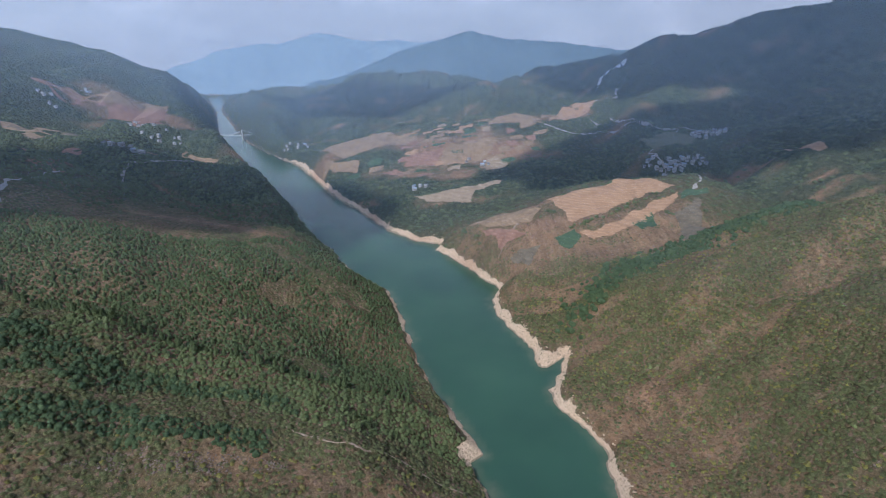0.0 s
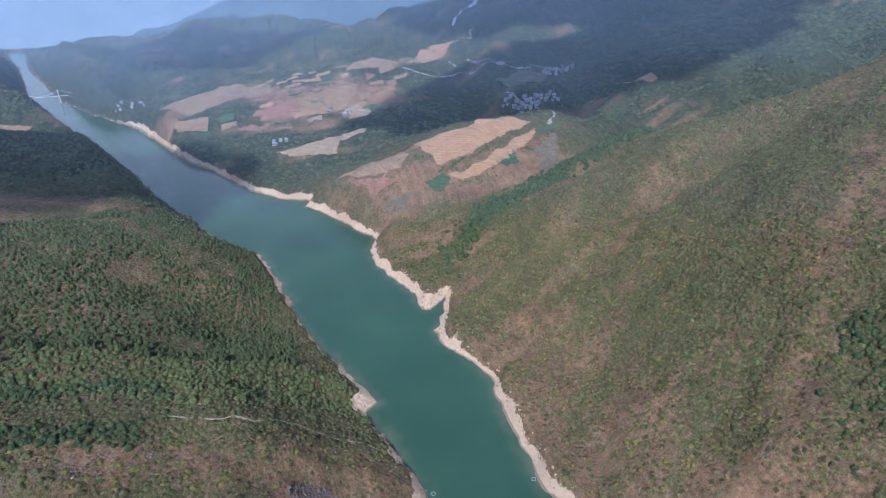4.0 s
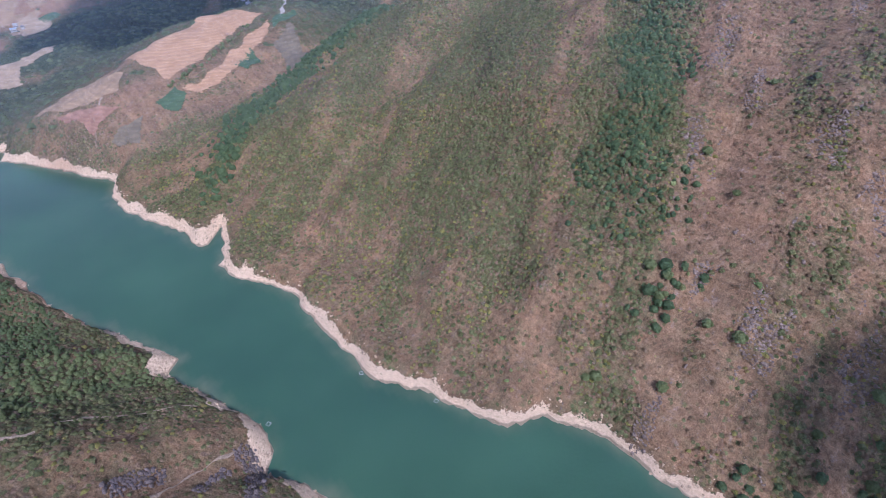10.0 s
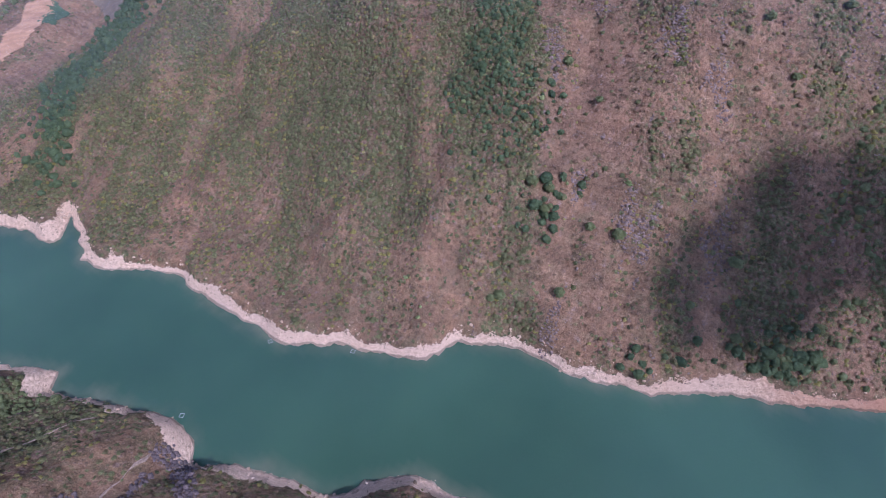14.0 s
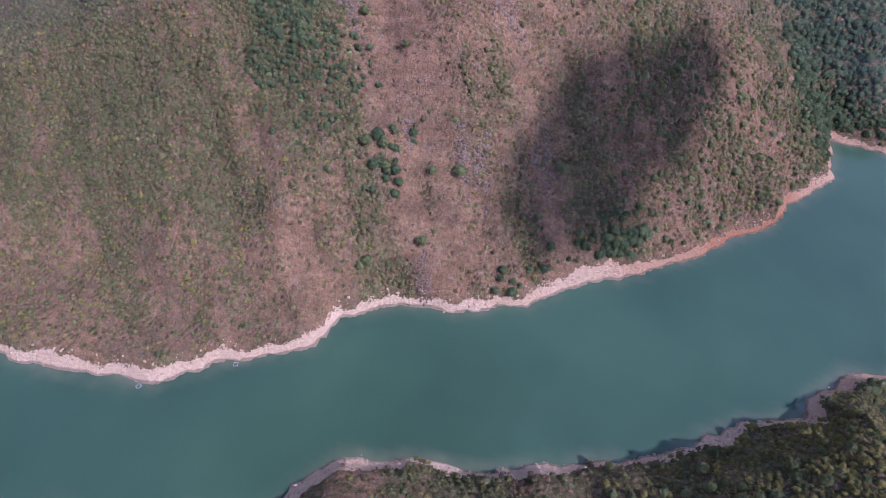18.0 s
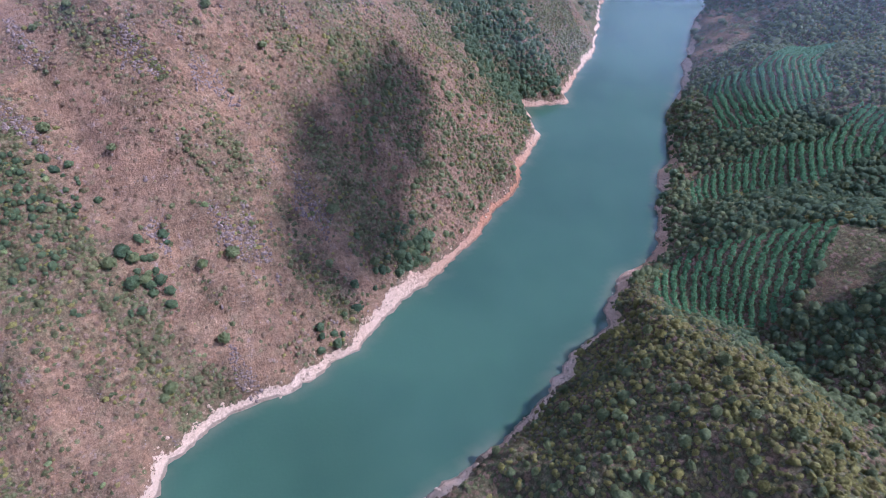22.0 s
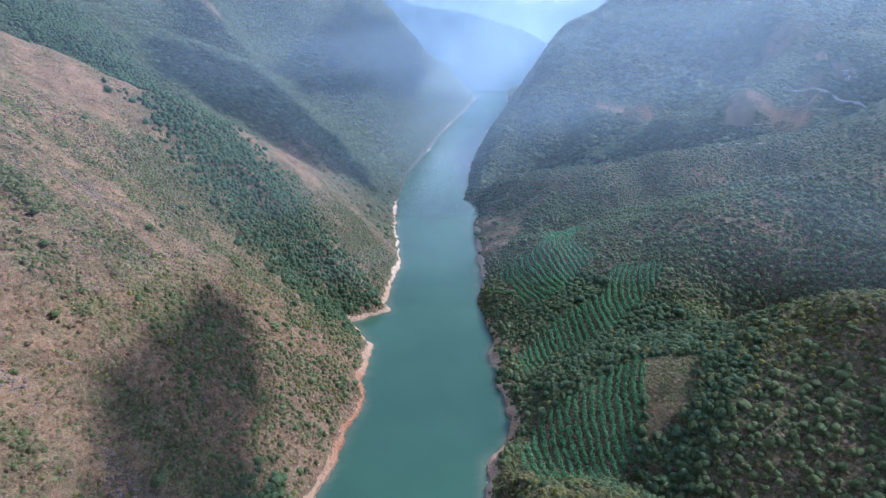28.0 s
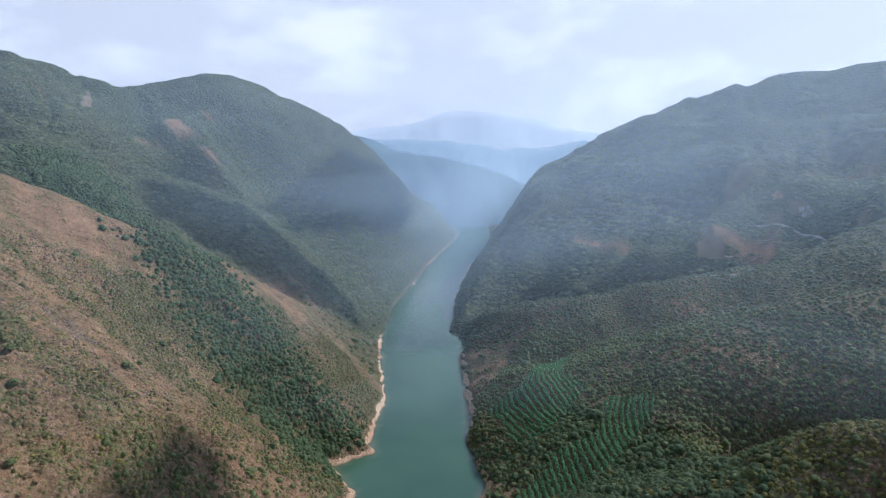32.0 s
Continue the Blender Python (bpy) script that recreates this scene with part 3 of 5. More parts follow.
# ---- foliage ----
def leaf_material(name, dark, light, dry=None, grains=(0.50, 1.50)):
    """Leaves: each plant has a shade of its own and each clump a little more, with patches of larger scale."""
    m, n, l, bsdf = material(name)
    geo = n.new("ShaderNodeNewGeometry")
    plant_tone = n.new("ShaderNodeAttribute")
    plant_tone.attribute_name = "tone"
    tone = math_node(n, l, "ADD", math_node(n, l, "MULTIPLY", plant_tone.outputs["Fac"], 0.72), math_node(n, l, "MULTIPLY", geo.outputs["Random Per Island"], 0.28))
    col = mix(n, l, tone, dark, light)
    patch = noise_tex(n, l, 26, 3, 0.6)
    col = mix(n, l, patch, col, tuple(0.5 * a + 0.5 * b for a, b in zip(dark, light)))
    if dry:
        col = mix(n, l, noise_tex(n, l, 9, 3, 0.7, 0.52, 0.72), col, dry)
    grain = noise_tex(n, l, 0.9, 4, 0.8, 0.28, 0.72)
    col = shaded(n, l, col, grain, *grains)
    l.new(col, bsdf.inputs["Base Color"])
    bump(n, l, bsdf, grain, 1.0, 0.55)
    bsdf.inputs["Roughness"].default_value = 0.75
    bsdf.inputs["Specular IOR Level"].default_value = 0.25
    # light that comes through the leaves
    thin = n.new("ShaderNodeBsdfTranslucent")
    l.new(col, thin.inputs["Color"])
    both = n.new("ShaderNodeMixShader")
    both.inputs[0].default_value = 0.25
    out = [k for k in n if k.type == "OUTPUT_MATERIAL"][0]
    l.new(bsdf.outputs[0], both.inputs[1])
    l.new(thin.outputs[0], both.inputs[2])
    l.new(both.outputs[0], out.inputs["Surface"])
    return m


DEEP = leaf_material("deep_green_leaves", (0.046, 0.081, 0.038), (0.130, 0.178, 0.073))
DISTANT = leaf_material("distant_leaves", (0.060, 0.077, 0.035), (0.144, 0.168, 0.073), None, (0.7, 1.3))
PINE = leaf_material("pine_needles", (0.060, 0.088, 0.036), (0.146, 0.182, 0.073), None, (0.72, 1.28))
SCRUB = leaf_material("scrub_leaves", (0.065, 0.079, 0.032), (0.206, 0.209, 0.082), (0.216, 0.158, 0.084), (0.38, 1.62))
BROAD = leaf_material("broad_leaves", (0.078, 0.108, 0.042), (0.222, 0.252, 0.096), None, (0.65, 1.35))
OLIVE = leaf_material("olive_leaves", (0.150, 0.146, 0.036), (0.290, 0.264, 0.072), (0.27, 0.215, 0.085))
CROP = leaf_material("orchard_leaves", (0.072, 0.168, 0.066), (0.158, 0.292, 0.108))
TUFT = leaf_material("dry_tufts", (0.165, 0.115, 0.074), (0.245, 0.178, 0.114), (0.21, 0.142, 0.094))
WITHERED = leaf_material("withered_leaves", (0.124, 0.086, 0.048), (0.243, 0.171, 0.097), (0.248, 0.149, 0.092))
TWIGS = leaf_material("bare_twigs", (0.15, 0.12, 0.095), (0.29, 0.24, 0.195))
FRESH = leaf_material("fresh_leaves", (0.13, 0.19, 0.06), (0.30, 0.34, 0.13))


def bark_material():
    m, n, l, bsdf = material("bark")
    l.new(mix(n, l, noise_tex(n, l, 0.4, 4, 0.7), (0.10, 0.075, 0.05), (0.22, 0.17, 0.12)), bsdf.inputs["Base Color"])
    bsdf.inputs["Roughness"].default_value = 0.9
    return m


BARK = bark_material()
RNG = np.random.default_rng(5)


def crown_shape(rng, leaves, cone=0.0, core=True, leaf=(0.16, 0.30), ring=6):
    """One crown of unit radius and height, standing on z = 0: an uneven rounded core and tilted leaf clumps round it. Vertices and triangles."""
    vs, fs = [], []
    if core:
        levels = ((0.02, 0.80), (0.42, 0.92), (0.80, 0.60))
        for lev, (h, r) in enumerate(levels):
            r *= 1 - cone * h * 0.75
            for k in range(ring):
                a = 2 * math.pi * (k + 0.5 * lev) / ring
                q = r * rng.uniform(0.74, 1.18)
                vs.append((q * math.cos(a), q * math.sin(a), h + rng.uniform(-0.10, 0.10)))
        vs.append((rng.uniform(-0.2, 0.2), rng.uniform(-0.2, 0.2), rng.uniform(0.92, 1.05)))
        for lev in range(2):
            for k in range(ring):
                a, b = lev * ring + k, lev * ring + (k + 1) % ring
                fs.append((a, b, a + ring))
                fs.append((b, b + ring, a + ring))
        for k in range(ring):
            fs.append((2 * ring + k, 2 * ring + (k + 1) % ring, 3 * ring))
    for _ in range(leaves):
        h = rng.uniform(0.12, 1.0)
        a = rng.uniform(0, 2 * math.pi)
        r = math.sqrt(max(0.02, 1 - (2 * h - 0.9) ** 2)) * (1 - cone * h) * rng.uniform(0.7, 1.05)
        c = np.array((r * math.cos(a), r * math.sin(a), h))
        s = rng.uniform(*leaf)
        base = len(vs)
        u = np.array((-math.sin(a), math.cos(a), rng.uniform(-0.4, 0.4)))
        w = np.array((math.cos(a) * 0.7, math.sin(a) * 0.7, rng.uniform(-0.9, 0.2)))
        for p, q in ((-1, -0.6), (1, -0.5), (0.8, 0.7), (-0.7, 0.8)):
            vs.append(tuple(c + s * p * u + s * q * w + rng.uniform(-0.05, 0.05, 3)))
        fs.append((base, base + 1, base + 2))
        fs.append((base, base + 2, base + 3))
    return np.array(vs), np.array(fs)


def scatter_mesh(name, mat, shapes, x, y, z, rad, high, label, category):
    """Many plants as one mesh: each takes one of the shapes, turned and sized."""
    if len(x) == 0:
        return None
    pick = RNG.integers(0, len(shapes), len(x))
    wide = RNG.uniform(0.7, 1.4, (len(x), 2))
    turn = RNG.uniform(0, 2 * math.pi, len(x))
    cos, faces, tones, off = [], [], [], 0
    for k, (v, f) in enumerate(shapes):
        m = pick == k
        if not m.any():
            continue
        c, s = np.cos(turn[m])[:, None], np.sin(turn[m])[:, None]
        r = rad[m][:, None]
        px = x[m][:, None] + r * (v[None, :, 0] * wide[m][:, :1] * c - v[None, :, 1] * wide[m][:, 1:] * s)
        py = y[m][:, None] + r * (v[None, :, 0] * wide[m][:, :1] * s + v[None, :, 1] * wide[m][:, 1:] * c)
        pz = z[m][:, None] + high[m][:, None] * v[None, :, 2]
        cos.append(np.stack([px, py, pz], -1).reshape(-1, 3))
        faces.append((f[None] + (off + np.arange(m.sum()) * len(v))[:, None, None]).reshape(-1, 3))
        tones.append(np.repeat(RNG.uniform(0, 1, m.sum()), len(v)))
        off += m.sum() * len(v)
    me = bpy.data.meshes.new(name)
    fill(me, np.concatenate(cos), np.concatenate(faces))
    shade = me.attributes.new("tone", "FLOAT", "POINT")
    shade.data.foreach_set("value", np.concatenate(tones).astype(np.float32))
    me.materials.append(mat)
    return tagged(new(name, me), label, category, kind="stuff")


def grid_points(x0, x1, y0, y1, step, jitter=0.45):
    gx, gy = np.meshgrid(np.arange(x0, x1, step), np.arange(y0, y1, step))
    gx = gx + RNG.uniform(-jitter, jitter, gx.shape) * step
    gy = gy + RNG.uniform(-jitter, jitter, gy.shape) * step
    return gx.ravel(), gy.ravel()


# stretches of the plan that carry something of their own
PINE_WOOD = [(-620, 420), (-420, 395), (-330, 385), (-270, 412), (-185, 430), (-133, 524), (-90, 520), (-60, 480), (-38, 410), (-18, 335), (-20, 268), (-87, 258), (-150, 262), (-205, 262), (-270, 292), (-620, 340)]
ORCHARDS = [[(146, -172), (152, -201), (128, -236), (115, -256), (103, -235), (90, -203), (100, -183), (125, -165)],
            [(208, -258), (199, -297), (178, -325), (185, -357), (151, -365), (145, -350), (154, -295), (182, -271), (191, -243)],
            [(299, -349), (272, -371), (292, -439), (268, -449), (243, -390), (207, -368), (211, -312), (234, -299)]]
HOLLOWS = [[(-187, 186), (-160, 196), (-124, 197), (-80, 200), (-91, 187), (-128, 179), (-158, 175), (-175, 168)],
           [(-225, 239), (-193, 231), (-163, 232), (-134, 234), (-109, 236), (-64, 218), (-105, 225), (-148, 217), (-174, 201), (-196, 199)]]
MEADOWS = [[(113, -254), (84, -264), (76, -235), (88, -208), (103, -236)], [(-147, 150), (-150, 160), (-104, 172), (-95, 163)]]
FIELDS = [
    ("ochre", [(122, 620), (177, 619), (246, 640), (286, 621), (246, 598), (188, 570), (143, 548)]),
    ("ochre", [(145, 533), (180, 545), (248, 588), (284, 612), (259, 574), (203, 531), (158, 516)]),
    ("tan", [(32, 600), (77, 622), (115, 589), (100, 557), (75, 567), (51, 579)]), ("red", [(42, 578), (68, 568), (94, 538), (64, 536)]),
    ("pale", [(-43, 776), (-8, 778), (100, 815), (87, 787), (50, 772), (42, 733), (-23, 752)]),
    ("tan", [(-238, 1024), (-198, 1150), (-121, 1140), (-46, 1052), (-57, 1008), (-131, 974), (-177, 954)]), ("red", [(-66, 904), (-58, 949), (3, 970), (-8, 898)]),
    ("tan", [(-1, 961), (61, 1013), (109, 1011), (82, 933), (42, 900), (-2, 884)]), ("pale", [(71, 909), (99, 938), (113, 887), (72, 858)]),
    ("tan", [(-224, 971), (-188, 932), (-143, 931), (-143, 887), (-182, 893)]), ("red", [(-103, 884), (-80, 898), (-57, 883), (-67, 869)]),
    ("tan", [(90, 1068), (112, 1142), (157, 1164), (204, 1116), (178, 1066)]), ("ochre", [(228, 1092), (266, 1220), (335, 1196), (307, 1127), (247, 1086)]),
    ("green", [(117, 524), (143, 540), (148, 524), (129, 500)]), ("green", [(204, 540), (236, 566), (231, 538), (209, 521)]), ("green", [(269, 588), (292, 617), (320, 622), (316, 606)]),
    ("fallow", [(68, 516), (83, 524), (107, 518), (84, 492)]), ("fallow", [(258, 562), (302, 599), (270, 500), (240, 490)]),
    ("dull", [(322, 873), (376, 907), (416, 868), (369, 805), (334, 845)]),
    ("ochre", [(478, 740), (510, 745), (506, 690), (486, 690)]), ("tan", [(-700, 850), (-660, 925), (-520, 780), (-620, 762)]), ("tan", [(-441, 812), (-437, 904), (-381, 904), (-400, 840)]),
    ("red", [(-745, 1001), (-709, 1078), (-650, 1070), (-700, 1002)]), ("red", [(-655, 1072), (-590, 1170), (-520, 1000), (-640, 1030)]),
    ("tan", [(-420, 742), (-330, 780), (-315, 762), (-400, 730)]),
    ("red", [(-560, 690), (-480, 720), (-470, 690), (-540, 670)]),
    ("fallow", [(1296, -316), (1280, -322), (1170, -292), (1159, -267)]),
    ("tan", [(-742, 996), (-719, 1049), (-592, 1186), (-583, 1137), (-664, 1067)]),
    ("fallow", [(-688, 840), (-632, 932), (-455, 884), (-560, 850)]),
    ("grey", [(357, 1284), (395, 1338), (400, 1325), (365, 1275)]),
    ("grey", [(412, 1340), (447, 1385), (452, 1372), (420, 1330)]),
]
# small parcels on the plateau above the bend, in a loose grid with hedges left between
PLATEAU = [(-235, 985), (-120, 1105), (190, 1125), (300, 1180), (320, 1110), (200, 1040), (140, 880), (40, 850), (-60, 842), (-180, 880)]
PARCELS = []
for pj in range(15):
    for pi in range(23):
        cx, cy = -260 + pi * 28 + 9 * (pj % 2), 830 + pj * 25 + 5 * math.sin(pi)
        if not inside(np.array([cx * 1.0]), np.array([cy * 1.0]), PLATEAU)[0] or inside(np.array([cx * 1.0]), np.array([cy * 1.0]), [(-210, 1000), (-121, 1109), (-47, 1049), (-85, 969), (-141, 920), (-177, 893)])[0]:
            continue
        pick = RNG.choice(["tan", "ochre", "pale", "green", "red", ""], p=[0.20, 0.13, 0.04, 0.12, 0.13, 0.38])
        if pick:
            sx, sy = RNG.uniform(9, 15), RNG.uniform(7, 12)
            PARCELS.append((str(pick), [(cx + u * sx + float(RNG.uniform(-4, 4)), cy + v * sy + 0.25 * u * sx + float(RNG.uniform(-4, 4))) for u, v in ((-1, -1), (1, -1), (1, 1), (-1, 1))]))
# terraced plots on the southern mountain
PARCELS += [("fallow", [(150, -838), (120, -828), (112, -812), (140, -812)]),
            ("fallow", [(240, -776), (222, -770), (205, -728), (224, -712)]), ("fallow", [(226, -738), (202, -750), (195, -728), (218, -718)]), ("tan", [(158, -856), (150, -838), (164, -836), (170, -852)])]
HAMLETS = [(336, 770, 20, 12, 20), (372, 780, 22, 6, 9), (436, 876, 28, 12, 22), (312, 788, 8, 6, 5), (-490, 940, 50, 30, 12), (-440, 722, 40, 8, 9), (-707, 985, 14, 12, 5), (-704, 1090, 10, 8, 4), (-585, 1030, 16, 14, 5),
           (-320, 1160, 30, 12, 8), (60, 905, 30, 16, 5), (-40, 800, 20, 10, 4), (121, -820, 7, 6, 4)]


def in_any(x, y, polys):
    hit = np.zeros(x.shape, bool)
    for p in polys:
        hit |= inside(x, y, p)
    return hit


def open_land(x, y):
    hit = in_any(x, y, MEADOWS + [f[1] for f in FIELDS + PARCELS])
    for cx, cy, rx, ry, _ in HAMLETS:
        hit |= ((x - cx) / (rx + 6)) ** 2 + ((y - cy) / (ry + 6)) ** 2 < 1
    return hit


def dry_at(x, y):
    d = shore_d(x, y)
    return cover(x, y, d, x > 0)[1]


def bare_line(x, y):
    """Growth begins here above the water."""
    east = seg_dist(x, y, EAST)[0] < seg_dist(x, y, WEST)[0]
    return cover(x, y, shore_d(x, y), east)[0] + 0.6


def shrub_shape(rng, leaves):
    """A low shrub: an uneven rounded mound with a few leaf clumps."""
    v, f = crown_shape(rng, leaves, 0.1, False, (0.18, 0.34))
    m, rim = len(v), []
    for lev, (h, r) in enumerate(((0.0, 0.95), (0.52, 0.70))):
        for k in range(4):
            a, q = 2 * math.pi * (k + 0.5 * lev) / 4, r * rng.uniform(0.7, 1.2)
            rim.append((q * math.cos(a), q * math.sin(a), h + rng.uniform(-0.12, 0.12)))
    rim.append((rng.uniform(-0.25, 0.25), rng.uniform(-0.25, 0.25), rng.uniform(0.7, 0.95)))
    g = []
    for k in range(4):
        a, b = m + k, m + (k + 1) % 4
        g += [(a, b, a + 4), (b, b + 4, a + 4), (a + 4, b + 4, m + 8)]
    return np.concatenate([v.reshape(-1, 3), np.array(rim)]), np.concatenate([f.reshape(-1, 3).astype(int), np.array(g)])


SHRUB = [shrub_shape(RNG, 3) for _ in range(16)]
ROUND = [crown_shape(RNG, 9, 0.0, True, (0.18, 0.36), 5) for _ in range(12)]
BUSH = [crown_shape(RNG, 5, 0.0, True, (0.20, 0.38), 4) for _ in range(14)]
SPIRE = [crown_shape(RNG, 2, 0.5, True, (0.18, 0.36), 4) for _ in range(10)]
LOOSE = [crown_shape(RNG, 6, 0.0, False) for _ in range(6)]
TUFTS = [crown_shape(RNG, 3, 0.0, False) for _ in range(8)]
FAR = [shrub_shape(RNG, 0) for _ in range(12)]

# dense pine wood on the western spur
px, py = grid_points(-620, 0, 255, 540, 3.1, 0.48)
ok = inside(px, py, PINE_WOOD) & (shore_d(px, py) > 7) & (fbm(px, py, 40, 111, 3) > -0.75)
px, py = px[ok], py[ok]
r = RNG.uniform(1.1, 1.9, len(px))
scatter_mesh("pine_wood", PINE, SPIRE, px, py, ground_z(px, py) - 0.4, r, r * RNG.uniform(1.2, 1.8, len(px)), "dense young pine wood in even rows on the slope", "pine wood")

# a hedge between the two ploughed fields
hx = np.repeat(np.array([143, 153, 163, 174, 186, 198, 210, 223, 235, 246.0]), 4) + RNG.uniform(-5, 5, 40)
hy = np.interp(hx, [143, 163, 186, 223, 246], [543, 551, 562, 585, 598]) + RNG.uniform(-2, 2, 40)
r = RNG.uniform(1.2, 2.4, 40)
scatter_mesh("hedge", BROAD, BUSH, hx, hy, ground_z(hx, hy), r, r * 1.3, "dark green hedge between two ploughed fields", "hedge")

# orchard rows that curve round the spurs
rows_x, rows_y = [], []
for poly in ORCHARDS:
    ox, oy = grid_points(70, 310, -460, -140, 1.0, 0.3)
    ok = inside(ox, oy, poly) & (shore_d(ox, oy) > 6)
    ox, oy = ox[ok], oy[ok]
    across, along = 0.80 * ox + 0.60 * oy, -0.60 * ox + 0.80 * oy
    along = along - along.mean()
    phase = (across + 2.2 * np.sin(along / 15) + 0.006 * along ** 2 + 0.8 * fbm(ox, oy, 20, 121, 2)) / 4.6
    ok = (np.abs(phase - np.floor(phase) - 0.5) < 0.20) & (RNG.uniform(0, 1, ox.shape) < 0.85)
    rows_x.append(ox[ok]), rows_y.append(oy[ok])
ox, oy = np.concatenate(rows_x), np.concatenate(rows_y)
oz = ground_z(ox, oy)
r = RNG.uniform(0.95, 1.5, len(ox))
scatter_mesh("orchard_rows", CROP, SHRUB, ox, oy, oz - 0.2, r, r * RNG.uniform(1.5, 2.0, len(ox)), "green orchard trees planted in curved terrace rows", "orchard")


def wood(x0, x1, y0, y1, step, chance, size, tall, shapes, mat, name, label, category, skip=()):
    """Plants over a stretch of land, where chance(x, y) allows."""
    x, y = grid_points(x0, x1, y0, y1, step)
    keep = (shore_d(x, y) > bare_line(x, y)) & ~open_land(x, y) & ~inside(x, y, PINE_WOOD) & ~in_any(x, y, ORCHARDS)
    for bx0, bx1, by0, by1 in skip:
        keep &= ~((x > bx0) & (x < bx1) & (y > by0) & (y < by1))
    keep &= RNG.uniform(0, 1, x.shape) < chance(x, y)
    x, y = x[keep], y[keep]
    r = RNG.uniform(size[0], size[1], len(x)) * (0.8 + 0.3 * RNG.uniform(0, 1, len(x)) ** 3)
    return scatter_mesh(name, mat, shapes, x, y, ground_z(x, y) - 0.25 * r, r, r * RNG.uniform(tall[0], tall[1], len(x)), label, category)


GULLY = [(350, -216), (440, -200), (520, -188), (620, -180), (740, -172), (880, -150)]


def gully_wood(x, y):
    """Closed woods: the forested gully behind the east hill's south spur, strips on the hill, and the western gullies."""
    a = 1.6 * np.exp(-((seg_dist(x, y, GULLY)[0] / 34) ** 2)) + 0.7 * blob(x, y, 222, 80, 10, 9)
    c = blob(x, y, 150, 425, 40, 14, 35) + blob(x, y, 250, 470, 80, 16, 15) + blob(x, y, 380, 500, 90, 20, 10) + blob(x, y, 175, -15, 14, 20) + blob(x, y, 215, -55, 14, 18)
    b = c + blob(x, y, 150, -300, 120, 40, -25) + blob(x, y, 40, -215, 110, 38, -10) + blob(x, y, 60, -400, 110, 40, -30) + blob(x, y, -150, 235, 120, 18)
    return np.clip(1.3 * (a + b), 0, 1)


# Crests with lighter olive trees: partly leaf colour, partly sunlit tone put into it.
CRESTS = [[(135, -130), (96, -128), (50, -124), (-30, -110), (-150, -80)], [(112, -252), (74, -279), (45, -294), (19, -315), (-80, -330)]]


def on_crest(x, y):
    return np.maximum(*[np.exp(-((seg_dist(x, y, c)[0] / 24) ** 2)) for c in CRESTS])


NEAR = (-330, 620, -480, 560)
def patchy(x, y, seed):
    """Clumps and gaps of one kind of growth, drawn out down the slope."""
    fu, fv = downhill(x, y)
    return smooth(-0.4, 0.4, fbm(fu * 0.32, fv, 15, seed, 3))


def green_at(x, y):
    """Where the hillside carries closed green growth (0 to 1)."""
    return smooth(0.58, 0.30, dry_at(x, y) + 0.20 * fbm(x * 0.5, y, 9, 141, 2))


def mid_at(x, y, level):
    return np.exp(-(((dry_at(x, y) - level) / 0.19) ** 2))


wood(75, 520, -320, 480, 2.6, lambda x, y: 0.03 + 0.95 * green_at(x, y), (0.9, 2.4), (0.9, 1.5), SHRUB, SCRUB,
     "hillside_scrub", "dense green scrub on the sunny hillside", "scrub")
wood(75, 520, -320, 480, 3.0, lambda x, y: 0.04 + 0.60 * mid_at(x, y, 0.45) * (0.25 + 0.75 * patchy(x, y, 241)), (0.7, 1.8), (0.8, 1.3), SHRUB, OLIVE,
     "yellowing_bushes", "yellowing olive bushes scattered over the hillside", "bushes")
wood(75, 520, -320, 480, 2.8, lambda x, y: 0.20 + 0.6 * mid_at(x, y, 0.64) * (0.3 + 0.7 * patchy(x, y, 341)), (0.8, 2.0), (0.5, 0.9), SHRUB, WITHERED,
     "withered_bushes", "withered brown bushes on the hillside", "bushes")
wood(90, 560, -300, 480, 2.2, lambda x, y: 0.10 + 0.45 * smooth(0.35, 0.8, dry_at(x, y)), (0.4, 1.0), (0.6, 1.1), TUFTS, TUFT,
     "dry_grass_tufts", "dry brown grass tufts on the steep hillside", "dry grass")
wood(90, 560, -300, 500, 6.0, lambda x, y: 0.35 + 0 * x, (0.8, 1.6), (1.0, 1.5), LOOSE, TWIGS,
     "leafless_bushes", "grey-brown leafless bushes on the hillside", "bushes")
wood(60, 900, -340, 520, 3.6, gully_wood, (2.0, 3.7), (1.1, 1.6), ROUND, DEEP, "gully_forest", "dark green broadleaf forest in the gullies", "forest")
def strip_wood(x, y):
    """The wooded strip that runs down the sunny hillside, thinner towards its foot."""
    fu, fv = downhill(x, y)
    fv = fv + 14 * fbm(x, y, 26, 211, 4)
    return smooth(-42, -20, fv) * smooth(16, -10, fv) * smooth(225, 320, fu) * (0.55 + 0.45 * patchy(x, y, 213))


